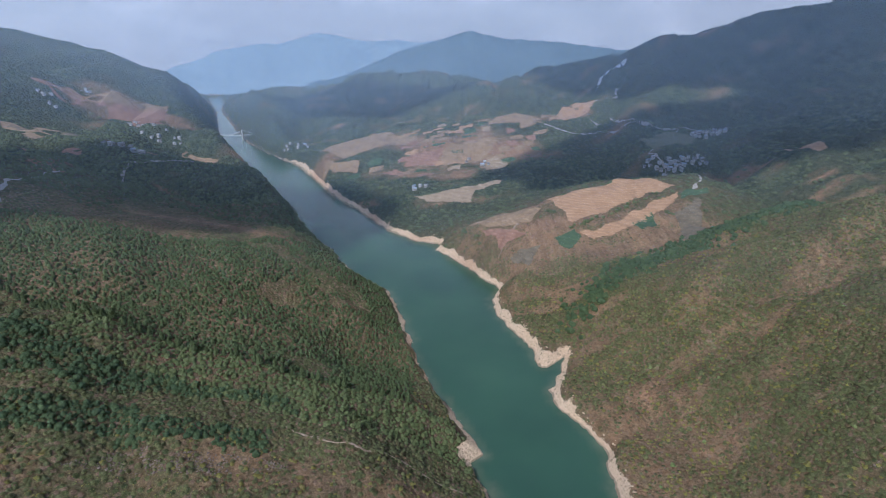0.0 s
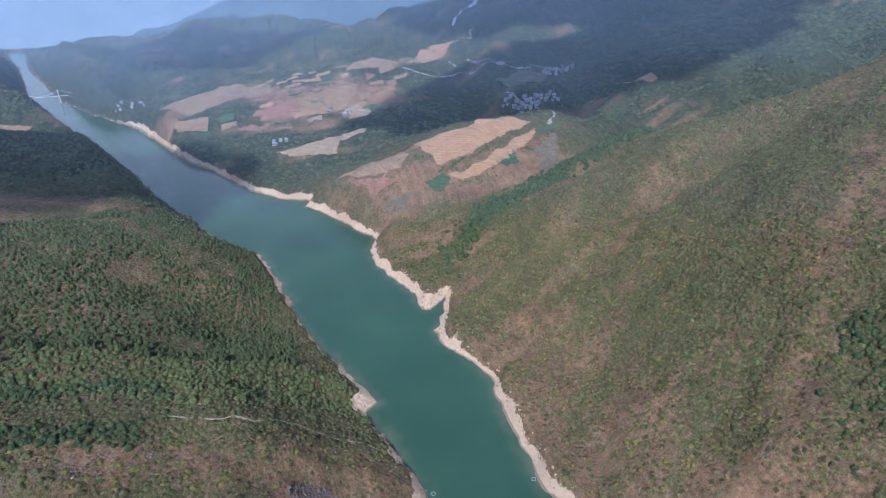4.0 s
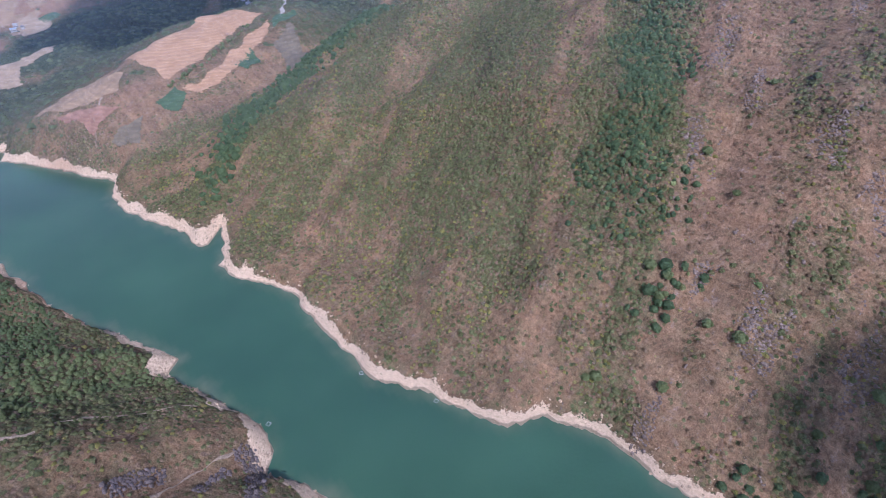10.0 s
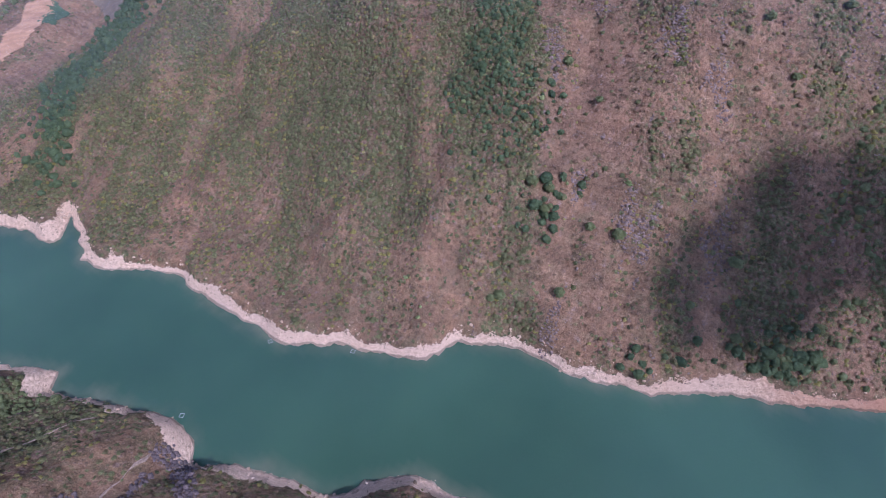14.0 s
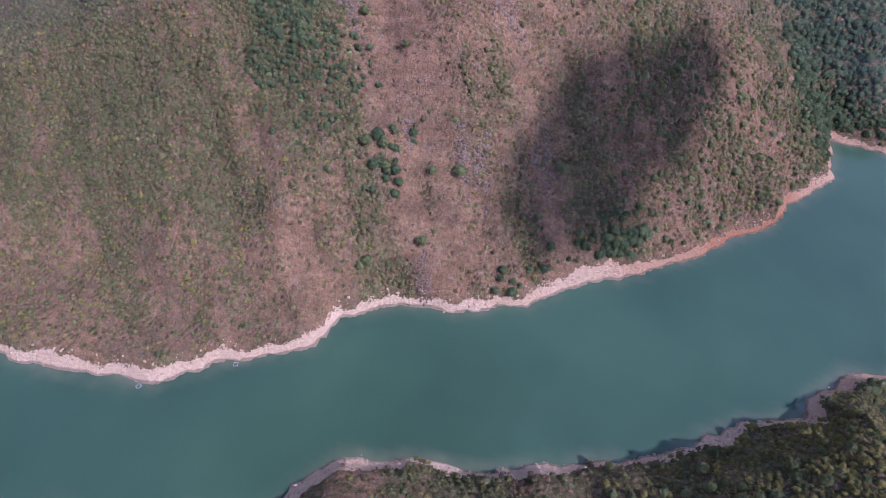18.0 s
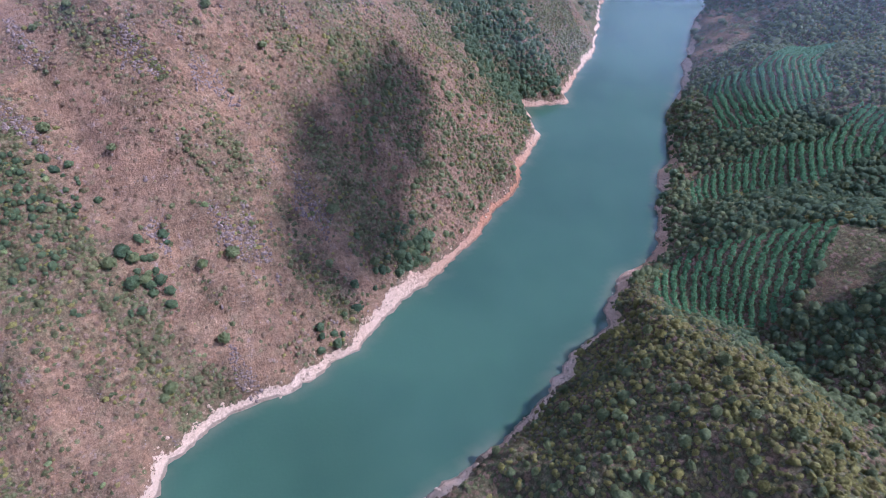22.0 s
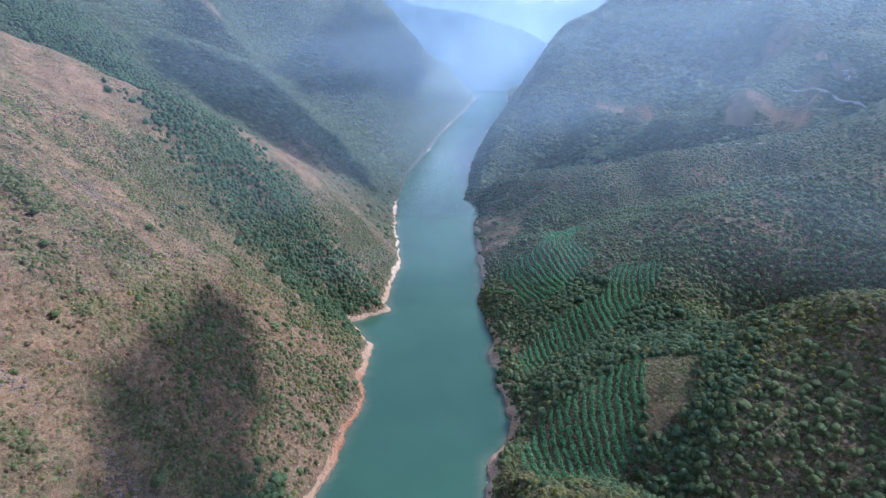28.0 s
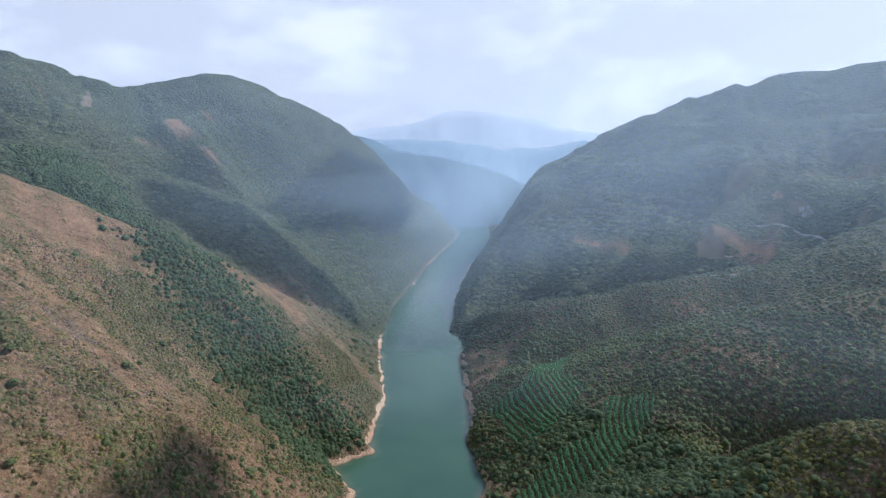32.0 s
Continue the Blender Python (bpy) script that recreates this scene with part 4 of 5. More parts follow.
wood(180, 520, 60, 300, 2.5, strip_wood, (1.3, 2.5), (1.1, 1.6), ROUND, DEEP, "strip_forest", "strip of dark green trees running down the hillside", "forest")
wood(120, 420, 40, 420, 6, lambda x, y: 0.02 + 0.22 * strip_wood(x, y), (1.0, 1.9), (1.1, 1.4), ROUND, FRESH, "fresh_trees", "scattered bright yellow-green trees among the scrub", "trees")
wood(-40, 160, -170, -55, 2.2, lambda x, y: 0.25 + 0.45 * patchy(x, y, 541), (0.8, 1.6), (1.0, 1.5), SHRUB, OLIVE, "ridge_olive_trees", "closed canopy of small olive-green trees on the near ridge", "trees")
wood(-40, 160, -170, -55, 2.3, lambda x, y: 0.2 + 0.4 * (1 - patchy(x, y, 541)), (0.8, 1.7), (1.0, 1.5), SHRUB, SCRUB, "ridge_scrub", "green scrub closing the gaps on the near ridge", "scrub")
PROMONTORY = [(-200, 235), (-110, 222), (-60, 214), (-43, 215), (-31, 228), (-16, 236), (1, 240), (17, 234), (19, 250), (14, 258), (5, 282), (-20, 268), (-87, 258), (-150, 262), (-205, 262)]
wood(-70, 340, -480, -40, 3.5, lambda x, y: np.clip(1.0 - 0.5 * dry_at(x, y) - 0.8 * on_crest(x, y), 0.05, 1) * (0.7 + 0.3 * patchy(x, y, 441)) * (x < 330) * (1 - 0.7 * smooth(-185, -160, y)), (1.6, 3.1), (1.0, 1.5), BUSH, BROAD,
     "western_woods", "mixed broadleaf woods covering the shady western spurs", "woods")
wood(-70, 340, -480, -40, 2.8, lambda x, y: np.maximum(0.22 * smooth(-0.3, 0.4, fbm(x, y, 35, 147, 3)), on_crest(x, y)) * (x < 330), (1.0, 2.2), (1.1, 1.6), BUSH, OLIVE,
     "western_bushes", "lighter olive-green trees among the western woods", "trees")
wood(-70, 340, -480, -40, 3.3, lambda x, y: 0.08 + 0.4 * (1 - patchy(x, y, 441)) * (1 - on_crest(x, y)), (0.9, 1.9), (1.0, 1.5), TUFTS, TWIGS, "western_twigs", "leafless brown trees among the western woods", "trees")
wood(-70, 340, -480, -40, 3.4, lambda x, y: 0.04 + 0.25 * (1 - patchy(x, y, 441)), (0.8, 1.6), (0.8, 1.3), SHRUB, WITHERED, "western_brown_bushes", "brown withered bushes under the western woods", "bushes")
wood(-20, 440, -650, -478, 4.4, lambda x, y: 0.92 + 0 * x, (1.8, 3.3), (1.0, 1.5), FAR, DISTANT, "ridge_woods", "broadleaf woods along the southern ridge", "woods")
wood(-240, -50, 160, 250, 2.4, lambda x, y: np.where(in_any(x + 5 * fbm(x, y, 12, 221, 2), y + 5 * fbm(x, y, 12, 225, 2), HOLLOWS), 0.9, 0), (1.1, 2.2), (1.1, 1.6), ROUND, DEEP, "hollow_wood", "dark green trees in the hollows of the western slope", "wood")
wood(-210, 30, 205, 290, 2.6, lambda x, y: np.where(inside(x, y, PROMONTORY), 0.95, 0), (1.0, 2.0), (1.0, 1.5), ROUND, BROAD, "promontory_wood", "dense green broadleaf wood above the western shore", "wood")
wood(-340, 90, -60, 330, 2.7, lambda x, y: np.where(((y > 90) | (x > 20)) & ~inside(x, y, PROMONTORY), 0.04 + 0.85 * green_at(x, y), 0), (0.8, 2.0), (0.9, 1.4), SHRUB, SCRUB,
     "western_scrub", "green scrub and low trees on the western slope", "scrub")
wood(-340, 90, -60, 330, 3.3, lambda x, y: np.where(((y > 90) | (x > 20)) & ~inside(x, y, PROMONTORY), 0.45 * mid_at(x, y, 0.45), 0), (0.8, 1.8), (0.9, 1.3), SHRUB, OLIVE,
     "western_olive_bushes", "yellowing bushes on the western slope", "bushes")
wood(-300, 90, -40, 270, 2.8, lambda x, y: np.where(((y > 90) | (x > 20)) & ~inside(x, y, PROMONTORY), 0.12 + 0.4 * mid_at(x, y, 0.6), 0), (0.6, 1.4), (0.7, 1.1), SHRUB, WITHERED,
     "western_withered_bushes", "withered brown bushes on the western slope", "bushes")
wood(-300, 90, 60, 260, 2.2, lambda x, y: np.where(inside(x, y, PROMONTORY), 0, 0.15 + 0.5 * dry_at(x, y)), (0.4, 0.9), (0.6, 1.1), TUFTS, TUFT, "western_tufts", "dry grass tufts on the western slope", "dry grass")
wood(-900, 900, 480, 1500, 9.5, lambda x, y: np.clip(0.85 - 0.8 * dry_at(x, y), 0.1, 1), (3.0, 5.6), (0.6, 1.0), FAR, DISTANT,
     "northern_woods", "distant woods on the northern valley sides", "woods", (NEAR,))
wood(-1000, -300, 440, 830, 5.8, lambda x, y: np.where((y < 830) & (x < -150), 0.85, 0), (2.2, 3.4), (1.2, 1.8), FAR, DISTANT, "shaded_forest", "dense dark forest on the far western slope", "forest")
wood(-300, -110, 520, 800, 5.5, lambda x, y: 0.85 + 0 * x, (2.2, 3.4), (1.2, 1.8), FAR, DISTANT, "shore_forest", "dense dark forest above the western shore", "forest")
wood(300, 1500, -1500, 480, 10.5, lambda x, y: np.clip(1.05 - 0.8 * dry_at(x, y), 0.1, 1), (3.6, 6.4), (0.6, 1.0), FAR, DISTANT,
     "eastern_woods", "distant woods on the eastern mountain sides", "woods", ((-330, 640, -340, 560),))
wood(-300, 950, -1600, -460, 10, lambda x, y: np.clip(1.0 - 0.6 * dry_at(x, y), 0.1, 1), (3.6, 6.2), (0.6, 1.0), FAR, DISTANT,
     "southern_woods", "distant woods on the southern mountain sides", "woods", ((-340, 340, -480, 0), (-20, 440, -650, -478)))


mx, my = grid_points(70, 120, -270, -200, 1.6)
ok = inside(mx, my, MEADOWS[0]) & (RNG.uniform(0, 1, mx.shape) < 0.75)
mx2, my2 = grid_points(-155, -90, 145, 178, 1.6)
ok2 = inside(mx2, my2, MEADOWS[1])
mx, my = np.concatenate([mx[ok], mx2[ok2]]), np.concatenate([my[ok], my2[ok2]])
r = RNG.uniform(0.5, 1.0, len(mx))
scatter_mesh("meadow_grass", OLIVE, TUFTS, mx, my, ground_z(mx, my) - 0.1, r, r, "yellow-green rough grass on an open patch", "grass")


# ---- fields ----
def field_material(name, a, b, rows):
    m, n, l, bsdf = material(name)
    col = mix(n, l, noise_tex(n, l, 9, 4, 0.6), a, b)
    wave = n.new("ShaderNodeTexWave")
    geo = n.new("ShaderNodeNewGeometry")
    l.new(geo.outputs["Position"], wave.inputs["Vector"])
    wave.bands_direction = "Z"
    wave.inputs["Scale"].default_value = rows
    wave.inputs["Distortion"].default_value = 2.5
    wave.inputs["Detail"].default_value = 2
    dim = tuple(0.72 * c for c in a)
    fac = n.new("ShaderNodeMath")
    fac.operation = "MULTIPLY"
    fac.inputs[1].default_value = 0.4
    l.new(wave.outputs["Fac"], fac.inputs[0])
    col = mix(n, l, fac.outputs[0], col, dim)
    l.new(col, bsdf.inputs["Base Color"])
    bsdf.inputs["Roughness"].default_value = 0.95
    return m


FIELD_MATS = {
    "ochre": (field_material("ochre_soil", (0.30, 0.175, 0.09), (0.39, 0.245, 0.135), 0.18), "ploughed ochre field with thin terrace lines"),
    "tan": (field_material("tan_soil", (0.20, 0.135, 0.075), (0.30, 0.205, 0.115), 0.16), "bare tan terraced field"),
    "pale": (field_material("pale_soil", (0.25, 0.18, 0.11), (0.33, 0.25, 0.16), 0.14), "pale harvested terraced field"),
    "green": (field_material("green_crop", (0.042, 0.075, 0.034), (0.072, 0.112, 0.050), 0.20), "green crop field on the slope"),
    "fallow": (field_material("fallow_soil", (0.115, 0.092, 0.058), (0.17, 0.135, 0.085), 0.14), "dull brown fallow field"),
    "grey": (field_material("grey_rubble", (0.40, 0.39, 0.37), (0.55, 0.54, 0.52), 0.2), "grey rubble scar cut into the mountainside"),
    "dull": (field_material("stubble", (0.10, 0.105, 0.060), (0.16, 0.155, 0.09), 0.14), "dull grey-green stubble field on the slope"),
    "red": (field_material("red_soil", (0.20, 0.11, 0.07), (0.29, 0.165, 0.11), 0.14), "reddish bare earth field"),
}


def field(kind, poly):
    xs, ys = [p[0] for p in poly], [p[1] for p in poly]
    step = 1.5 if max(xs) - min(xs) < 110 else 2.2
    gx, gy = np.meshgrid(np.arange(min(xs), max(xs), step), np.arange(min(ys), max(ys), step))
    wob = 2.5
    keep = inside(gx + wob * fbm(gx, gy, 15, 131, 2), gy + wob * fbm(gx, gy, 15, 135, 2), poly)
    keep = keep[:-1, :-1] & keep[1:, :-1] & keep[:-1, 1:] & keep[1:, 1:]
    nx = gx.shape[1]
    j, i = np.nonzero(keep)
    if len(i) == 0:
        return
    gz = ground_z(gx, gy)
    # terraces: flats joined by short steps, lying a little over the ground
    lev = gz / 1.6
    f = lev - np.floor(lev)
    gz = np.maximum(gz + 0.4, (np.floor(lev) + smooth(0.4, 1.0, f)) * 1.6 + 0.5)
    a = j * nx + i
    faces = np.stack([a, a + 1, a + nx + 1, a + nx], 1)
    used, inv = np.unique(faces, return_inverse=True)
    co = np.stack([gx.ravel()[used], gy.ravel()[used], gz.ravel()[used]], 1)
    me = bpy.data.meshes.new("field")
    fill(me, co, inv.reshape(faces.shape), False)
    mat, label = FIELD_MATS[kind]
    me.materials.append(mat)
    tagged(new("field", me), label, "field", "terraced fields", "structure")


for kind, poly in FIELDS:
    field(kind, poly)
for kind, poly in PARCELS:
    field(kind, poly)


# ---- hamlets ----
def plain(name, a, b, rough=0.8, size=1.5):
    m, n, l, bsdf = material(name)
    l.new(mix(n, l, noise_tex(n, l, size, 3, 0.6), a, b), bsdf.inputs["Base Color"])
    bsdf.inputs["Roughness"].default_value = rough
    return m


PLASTER = plain("plaster", (0.24, 0.23, 0.22), (0.44, 0.43, 0.41))
TILE = plain("roof_tiles", (0.12, 0.12, 0.13), (0.22, 0.21, 0.21))
METAL = plain("roof_sheet", (0.20, 0.25, 0.31), (0.30, 0.35, 0.41), 0.6)
PALE_ROOF = plain("flat_roof", (0.28, 0.28, 0.27), (0.42, 0.42, 0.40))
DARK = plain("window_dark", (0.03, 0.035, 0.04), (0.06, 0.065, 0.07), 0.3)


def part(name, bm, mat, parent, label=""):
    me = bpy.data.meshes.new(name)
    bm.to_mesh(me)
    bm.free()
    me.materials.append(mat)
    ob = new(name, me)
    ob.parent = parent
    if label:
        ob["label"] = label
    return ob


def box(bm, x0, x1, y0, y1, z0, z1):
    v = [bm.verts.new(p) for p in ((x0, y0, z0), (x1, y0, z0), (x1, y1, z0), (x0, y1, z0), (x0, y0, z1), (x1, y0, z1), (x1, y1, z1), (x0, y1, z1))]
    for q in ((0, 3, 2, 1), (4, 5, 6, 7), (0, 1, 5, 4), (1, 2, 6, 5), (2, 3, 7, 6), (3, 0, 4, 7)):
        bm.faces.new([v[k] for k in q])


def house(w, dp, h, gable, roof_mat, label):
    base = new("house")
    tagged(base, label, "house", "hamlet houses")
    bm = bmesh.new()
    box(bm, -w / 2, w / 2, -dp / 2, dp / 2, -3, h)
    part("wall", bm, PLASTER, base)
    bm = bmesh.new()
    if gable:
        o = 0.6
        pts = [(-w / 2 - o, -dp / 2 - o, h - 0.1), (w / 2 + o, -dp / 2 - o, h - 0.1), (w / 2 + o, dp / 2 + o, h - 0.1), (-w / 2 - o, dp / 2 + o, h - 0.1), (-w / 2 - o, 0, h + dp * 0.28), (w / 2 + o, 0, h + dp * 0.28)]
        v = [bm.verts.new(p) for p in pts]
        for q in ((0, 1, 5, 4), (2, 3, 4, 5), (0, 4, 3), (1, 2, 5), (3, 2, 1, 0)):
            bm.faces.new([v[k] for k in q])
    else:
        box(bm, -w / 2 - 0.2, w / 2 + 0.2, -dp / 2 - 0.2, dp / 2 + 0.2, h, h + 0.5)
    part("roof", bm, roof_mat, base)
    bm = bmesh.new()
    box(bm, w * 0.12, w * 0.12 + 1.0, -dp / 2 - 0.06, -dp / 2 + 0.1, 0.0, 2.1)
    part("door", bm, BARK, base, "dark wooden door")
    for k in range(3):
        bm = bmesh.new()
        cx = (k - 1) * w * 0.3
        box(bm, cx - 0.6, cx + 0.6, -dp / 2 - 0.05, -dp / 2 + 0.1, 1.0, 2.4)
        part("window", bm, DARK, base)
    return base


HOUSES = [house(7.5, 5, 4.0, True, TILE, "whitewashed house with a dark tiled gable roof"), house(9, 5.5, 4.5, True, METAL, "whitewashed house with a blue sheet-metal roof"),
          house(6.5, 6, 5.5, False, PALE_ROOF, "two-storey plastered house with a pale flat roof"), house(5.5, 4, 3.0, True, TILE, "small plastered farmhouse with a grey tiled roof")]
spots = []
for cx, cy, rx, ry, many in HAMLETS:
    tries = 0
    while many and tries < 400:
        tries += 1
        a, q = RNG.uniform(0, 2 * math.pi), math.sqrt(RNG.uniform(0, 1))
        x, y = cx + rx * q * math.cos(a), cy + ry * q * math.sin(a)
        if all((x - u) ** 2 + (y - v) ** 2 > 42 for u, v in spots):
            spots.append((x, y))
            many -= 1
zs = ground_z(np.array([p[0] for p in spots]), np.array([p[1] for p in spots]))
for k, ((x, y), z) in enumerate(zip(spots, zs)):
    m = pose(x, y, z + 0.3, 0, 0, float(RNG.uniform(-25, 25)) + 90 * int(RNG.integers(0, 2)))  # on the slope
    if k < len(HOUSES):
        HOUSES[k].matrix_basis = m @ Matrix.Scale(0.75, 4)
    else:
        copy_thing(HOUSES[int(RNG.choice([0, 0, 1, 2, 2, 3]))], m)


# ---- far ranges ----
# The haze of distance is painted into each range's colour and emission.
def range_material(name, col, haze_glow, strength):
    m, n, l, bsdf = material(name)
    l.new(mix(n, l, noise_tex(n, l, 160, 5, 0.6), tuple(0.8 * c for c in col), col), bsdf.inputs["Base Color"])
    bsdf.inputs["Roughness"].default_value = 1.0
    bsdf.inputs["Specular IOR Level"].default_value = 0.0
    bsdf.inputs["Emission Color"].default_value = rgb(haze_glow)
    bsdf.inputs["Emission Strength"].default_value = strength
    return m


def far_range(dist, points, depth, mat, seed, label):
    """A mountain range round the eye: bearing and height of its crest, falling to both sides."""
    az = np.radians(np.linspace(points[0][0], points[-1][0], 160))
    crest = np.interp(np.degrees(az), [p[0] for p in points], [p[1] for p in points])
    vx, vy, vz = [], [], []
    for k in range(-8, 9):
        u = k / 8
        rr = dist + u * depth
        x, y = 10 + rr * np.sin(az), 20 + rr * np.cos(az)
        h = (240 + dist * np.tan(np.radians(crest)) + 0.006 * dist * fbm(x, y, dist * 0.06, seed, 4)) * (1 - abs(u) ** 1.3) + 0.04 * dist * fbm(x, y, dist * 0.10, seed + 9, 4) * abs(u) * (1 - abs(u)) * 2 - 40 * abs(u)
        vx.append(x), vy.append(y), vz.append(h)
    ob = sheet("far_range", np.array(vx), np.array(vy), np.array(vz), mat)
    tagged(ob, label, "mountain range", "far mountain ranges", "structure")


# bluer, then paler and brighter with distance: haze put into the colours
R_NEAR = range_material("painted_haze_blue", (0.08, 0.11, 0.115), (0.10, 0.15, 0.21), 0.2)
R_MID = range_material("painted_haze_pale", (0.12, 0.15, 0.16), (0.21, 0.26, 0.32), 0.6)
R_FAR = range_material("painted_haze_faint", (0.2, 0.22, 0.24), (0.46, 0.47, 0.49), 0.62)
far_range(2700, [(-16, -5), (-10, -3.2), (-4.7, -1.2), (0, 0.3), (2.7, 0.8), (6.6, 0.1), (10, 0.1), (16, -0.6), (22, -1.5)], 500, R_NEAR, 301, "mountain with a wooded crest, its haze painted as blue colour and glow")
far_range(3700, [(-32, -4), (-26, -2.5), (-22, -1.2), (-20, -0.7), (-15, 0.0), (-12.4, 0.6), (-8, 0.2), (-4.7, 0.1), (0, -0.4), (6, -1)], 500, R_MID, 311, "distant mountain range, its haze painted as pale blue colour and glow")
far_range(2700, [(118, 3), (122, 4.0), (126, 4.4), (129.8, 3.5), (133, 2.4), (136, 1.7), (139.4, 1.1), (143, 0.2), (147, -1.4), (152, -3)], 450, R_NEAR, 321, "wooded mountain behind the river bend, its haze painted as blue colour and glow")
far_range(3500, [(126, 2.5), (130, 3.4), (134, 3.5), (139.3, 3.1), (144, 2.2), (149, 2.2), (153, 3.0), (156, 3.2), (162, 2.5)], 450, R_MID, 331, "distant mountain range, its haze painted as pale blue colour and glow")
far_range(4300, [(120, 3), (126, 4.0), (130, 4.4), (134.6, 5.2), (139, 6.1), (142.3, 6.3), (148, 5.3), (152, 4.3), (156, 3.4), (164, 2.5)], 400, R_FAR, 341, "very faint far mountain range with haze painted into its colour and glow")


# ---- tinted translucent shells round the eye that stand in for valley haze ----
def haze_material(name, amount):
    m = bpy.data.materials.new(name)
    m.use_nodes = True
    n, l = m.node_tree.nodes, m.node_tree.links
    n.clear()
    out = n.new("ShaderNodeOutputMaterial")
    clear = n.new("ShaderNodeBsdfTransparent")
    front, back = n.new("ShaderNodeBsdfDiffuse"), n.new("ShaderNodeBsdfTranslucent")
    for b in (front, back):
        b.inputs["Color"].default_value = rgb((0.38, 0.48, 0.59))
    both = n.new("ShaderNodeAddShader")
    l.new(front.outputs[0], both.inputs[0])
    l.new(back.outputs[0], both.inputs[1])
    geo = n.new("ShaderNodeNewGeometry")
    sep = n.new("ShaderNodeSeparateXYZ")
    l.new(geo.outputs["Position"], sep.inputs[0])
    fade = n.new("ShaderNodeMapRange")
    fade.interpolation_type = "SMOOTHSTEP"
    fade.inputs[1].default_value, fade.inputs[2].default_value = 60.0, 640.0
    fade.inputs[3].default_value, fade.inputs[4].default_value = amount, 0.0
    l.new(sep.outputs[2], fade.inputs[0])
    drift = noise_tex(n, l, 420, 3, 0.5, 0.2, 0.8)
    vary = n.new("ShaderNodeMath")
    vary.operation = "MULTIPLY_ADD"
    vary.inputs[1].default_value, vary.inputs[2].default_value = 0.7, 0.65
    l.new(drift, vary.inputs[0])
    # denser to the south, standing in for the glare towards the sun
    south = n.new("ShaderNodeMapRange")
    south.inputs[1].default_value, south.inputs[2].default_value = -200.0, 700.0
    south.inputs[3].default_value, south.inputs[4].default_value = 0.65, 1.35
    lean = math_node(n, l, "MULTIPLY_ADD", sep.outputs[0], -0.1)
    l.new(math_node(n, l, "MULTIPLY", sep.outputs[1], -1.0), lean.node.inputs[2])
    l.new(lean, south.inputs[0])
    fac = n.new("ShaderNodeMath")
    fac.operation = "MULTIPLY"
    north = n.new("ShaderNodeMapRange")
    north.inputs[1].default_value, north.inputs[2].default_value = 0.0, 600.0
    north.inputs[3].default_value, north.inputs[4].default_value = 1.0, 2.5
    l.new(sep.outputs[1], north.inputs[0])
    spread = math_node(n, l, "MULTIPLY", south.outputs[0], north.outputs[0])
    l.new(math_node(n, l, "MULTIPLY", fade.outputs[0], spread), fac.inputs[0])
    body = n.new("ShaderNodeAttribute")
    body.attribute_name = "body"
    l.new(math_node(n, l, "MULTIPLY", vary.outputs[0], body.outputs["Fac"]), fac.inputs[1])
    m1 = n.new("ShaderNodeMixShader")
    l.new(fac.outputs[0], m1.inputs[0])
    l.new(clear.outputs[0], m1.inputs[1])
    l.new(both.outputs[0], m1.inputs[2])
    l.new(m1.outputs[0], out.inputs["Surface"])
    return m


# Cone centred on the camera's place, tilted so that the sun brightens its south.
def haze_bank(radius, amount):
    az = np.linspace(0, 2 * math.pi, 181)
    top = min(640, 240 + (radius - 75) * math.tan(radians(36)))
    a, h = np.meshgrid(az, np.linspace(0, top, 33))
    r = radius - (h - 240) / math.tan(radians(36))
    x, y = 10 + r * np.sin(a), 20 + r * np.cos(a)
    # faded towards the ground to hide where the shell cuts the slopes
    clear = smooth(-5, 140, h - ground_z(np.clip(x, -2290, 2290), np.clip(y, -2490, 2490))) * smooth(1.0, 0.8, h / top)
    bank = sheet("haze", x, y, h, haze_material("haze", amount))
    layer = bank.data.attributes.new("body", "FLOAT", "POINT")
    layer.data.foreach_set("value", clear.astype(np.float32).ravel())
    tagged(bank, "thin bluish translucent shell standing in for valley haze", "haze", "valley haze", "structure")


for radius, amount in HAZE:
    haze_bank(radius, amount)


# ---- cumulus clouds overhead, whose shadows lie on the slopes ----
def cloud_material():
    m, n, l, bsdf = material("cloud")
    l.new(mix(n, l, noise_tex(n, l, 30, 4, 0.6), (0.82, 0.84, 0.87), (0.92, 0.92, 0.92)), bsdf.inputs["Base Color"])
    bsdf.inputs["Roughness"].default_value = 1.0
    bsdf.inputs["Specular IOR Level"].default_value = 0.0
    bsdf.inputs["Alpha"].default_value = 0.9  # thin, so that some sun comes through
    return m


CLOUD = cloud_material()


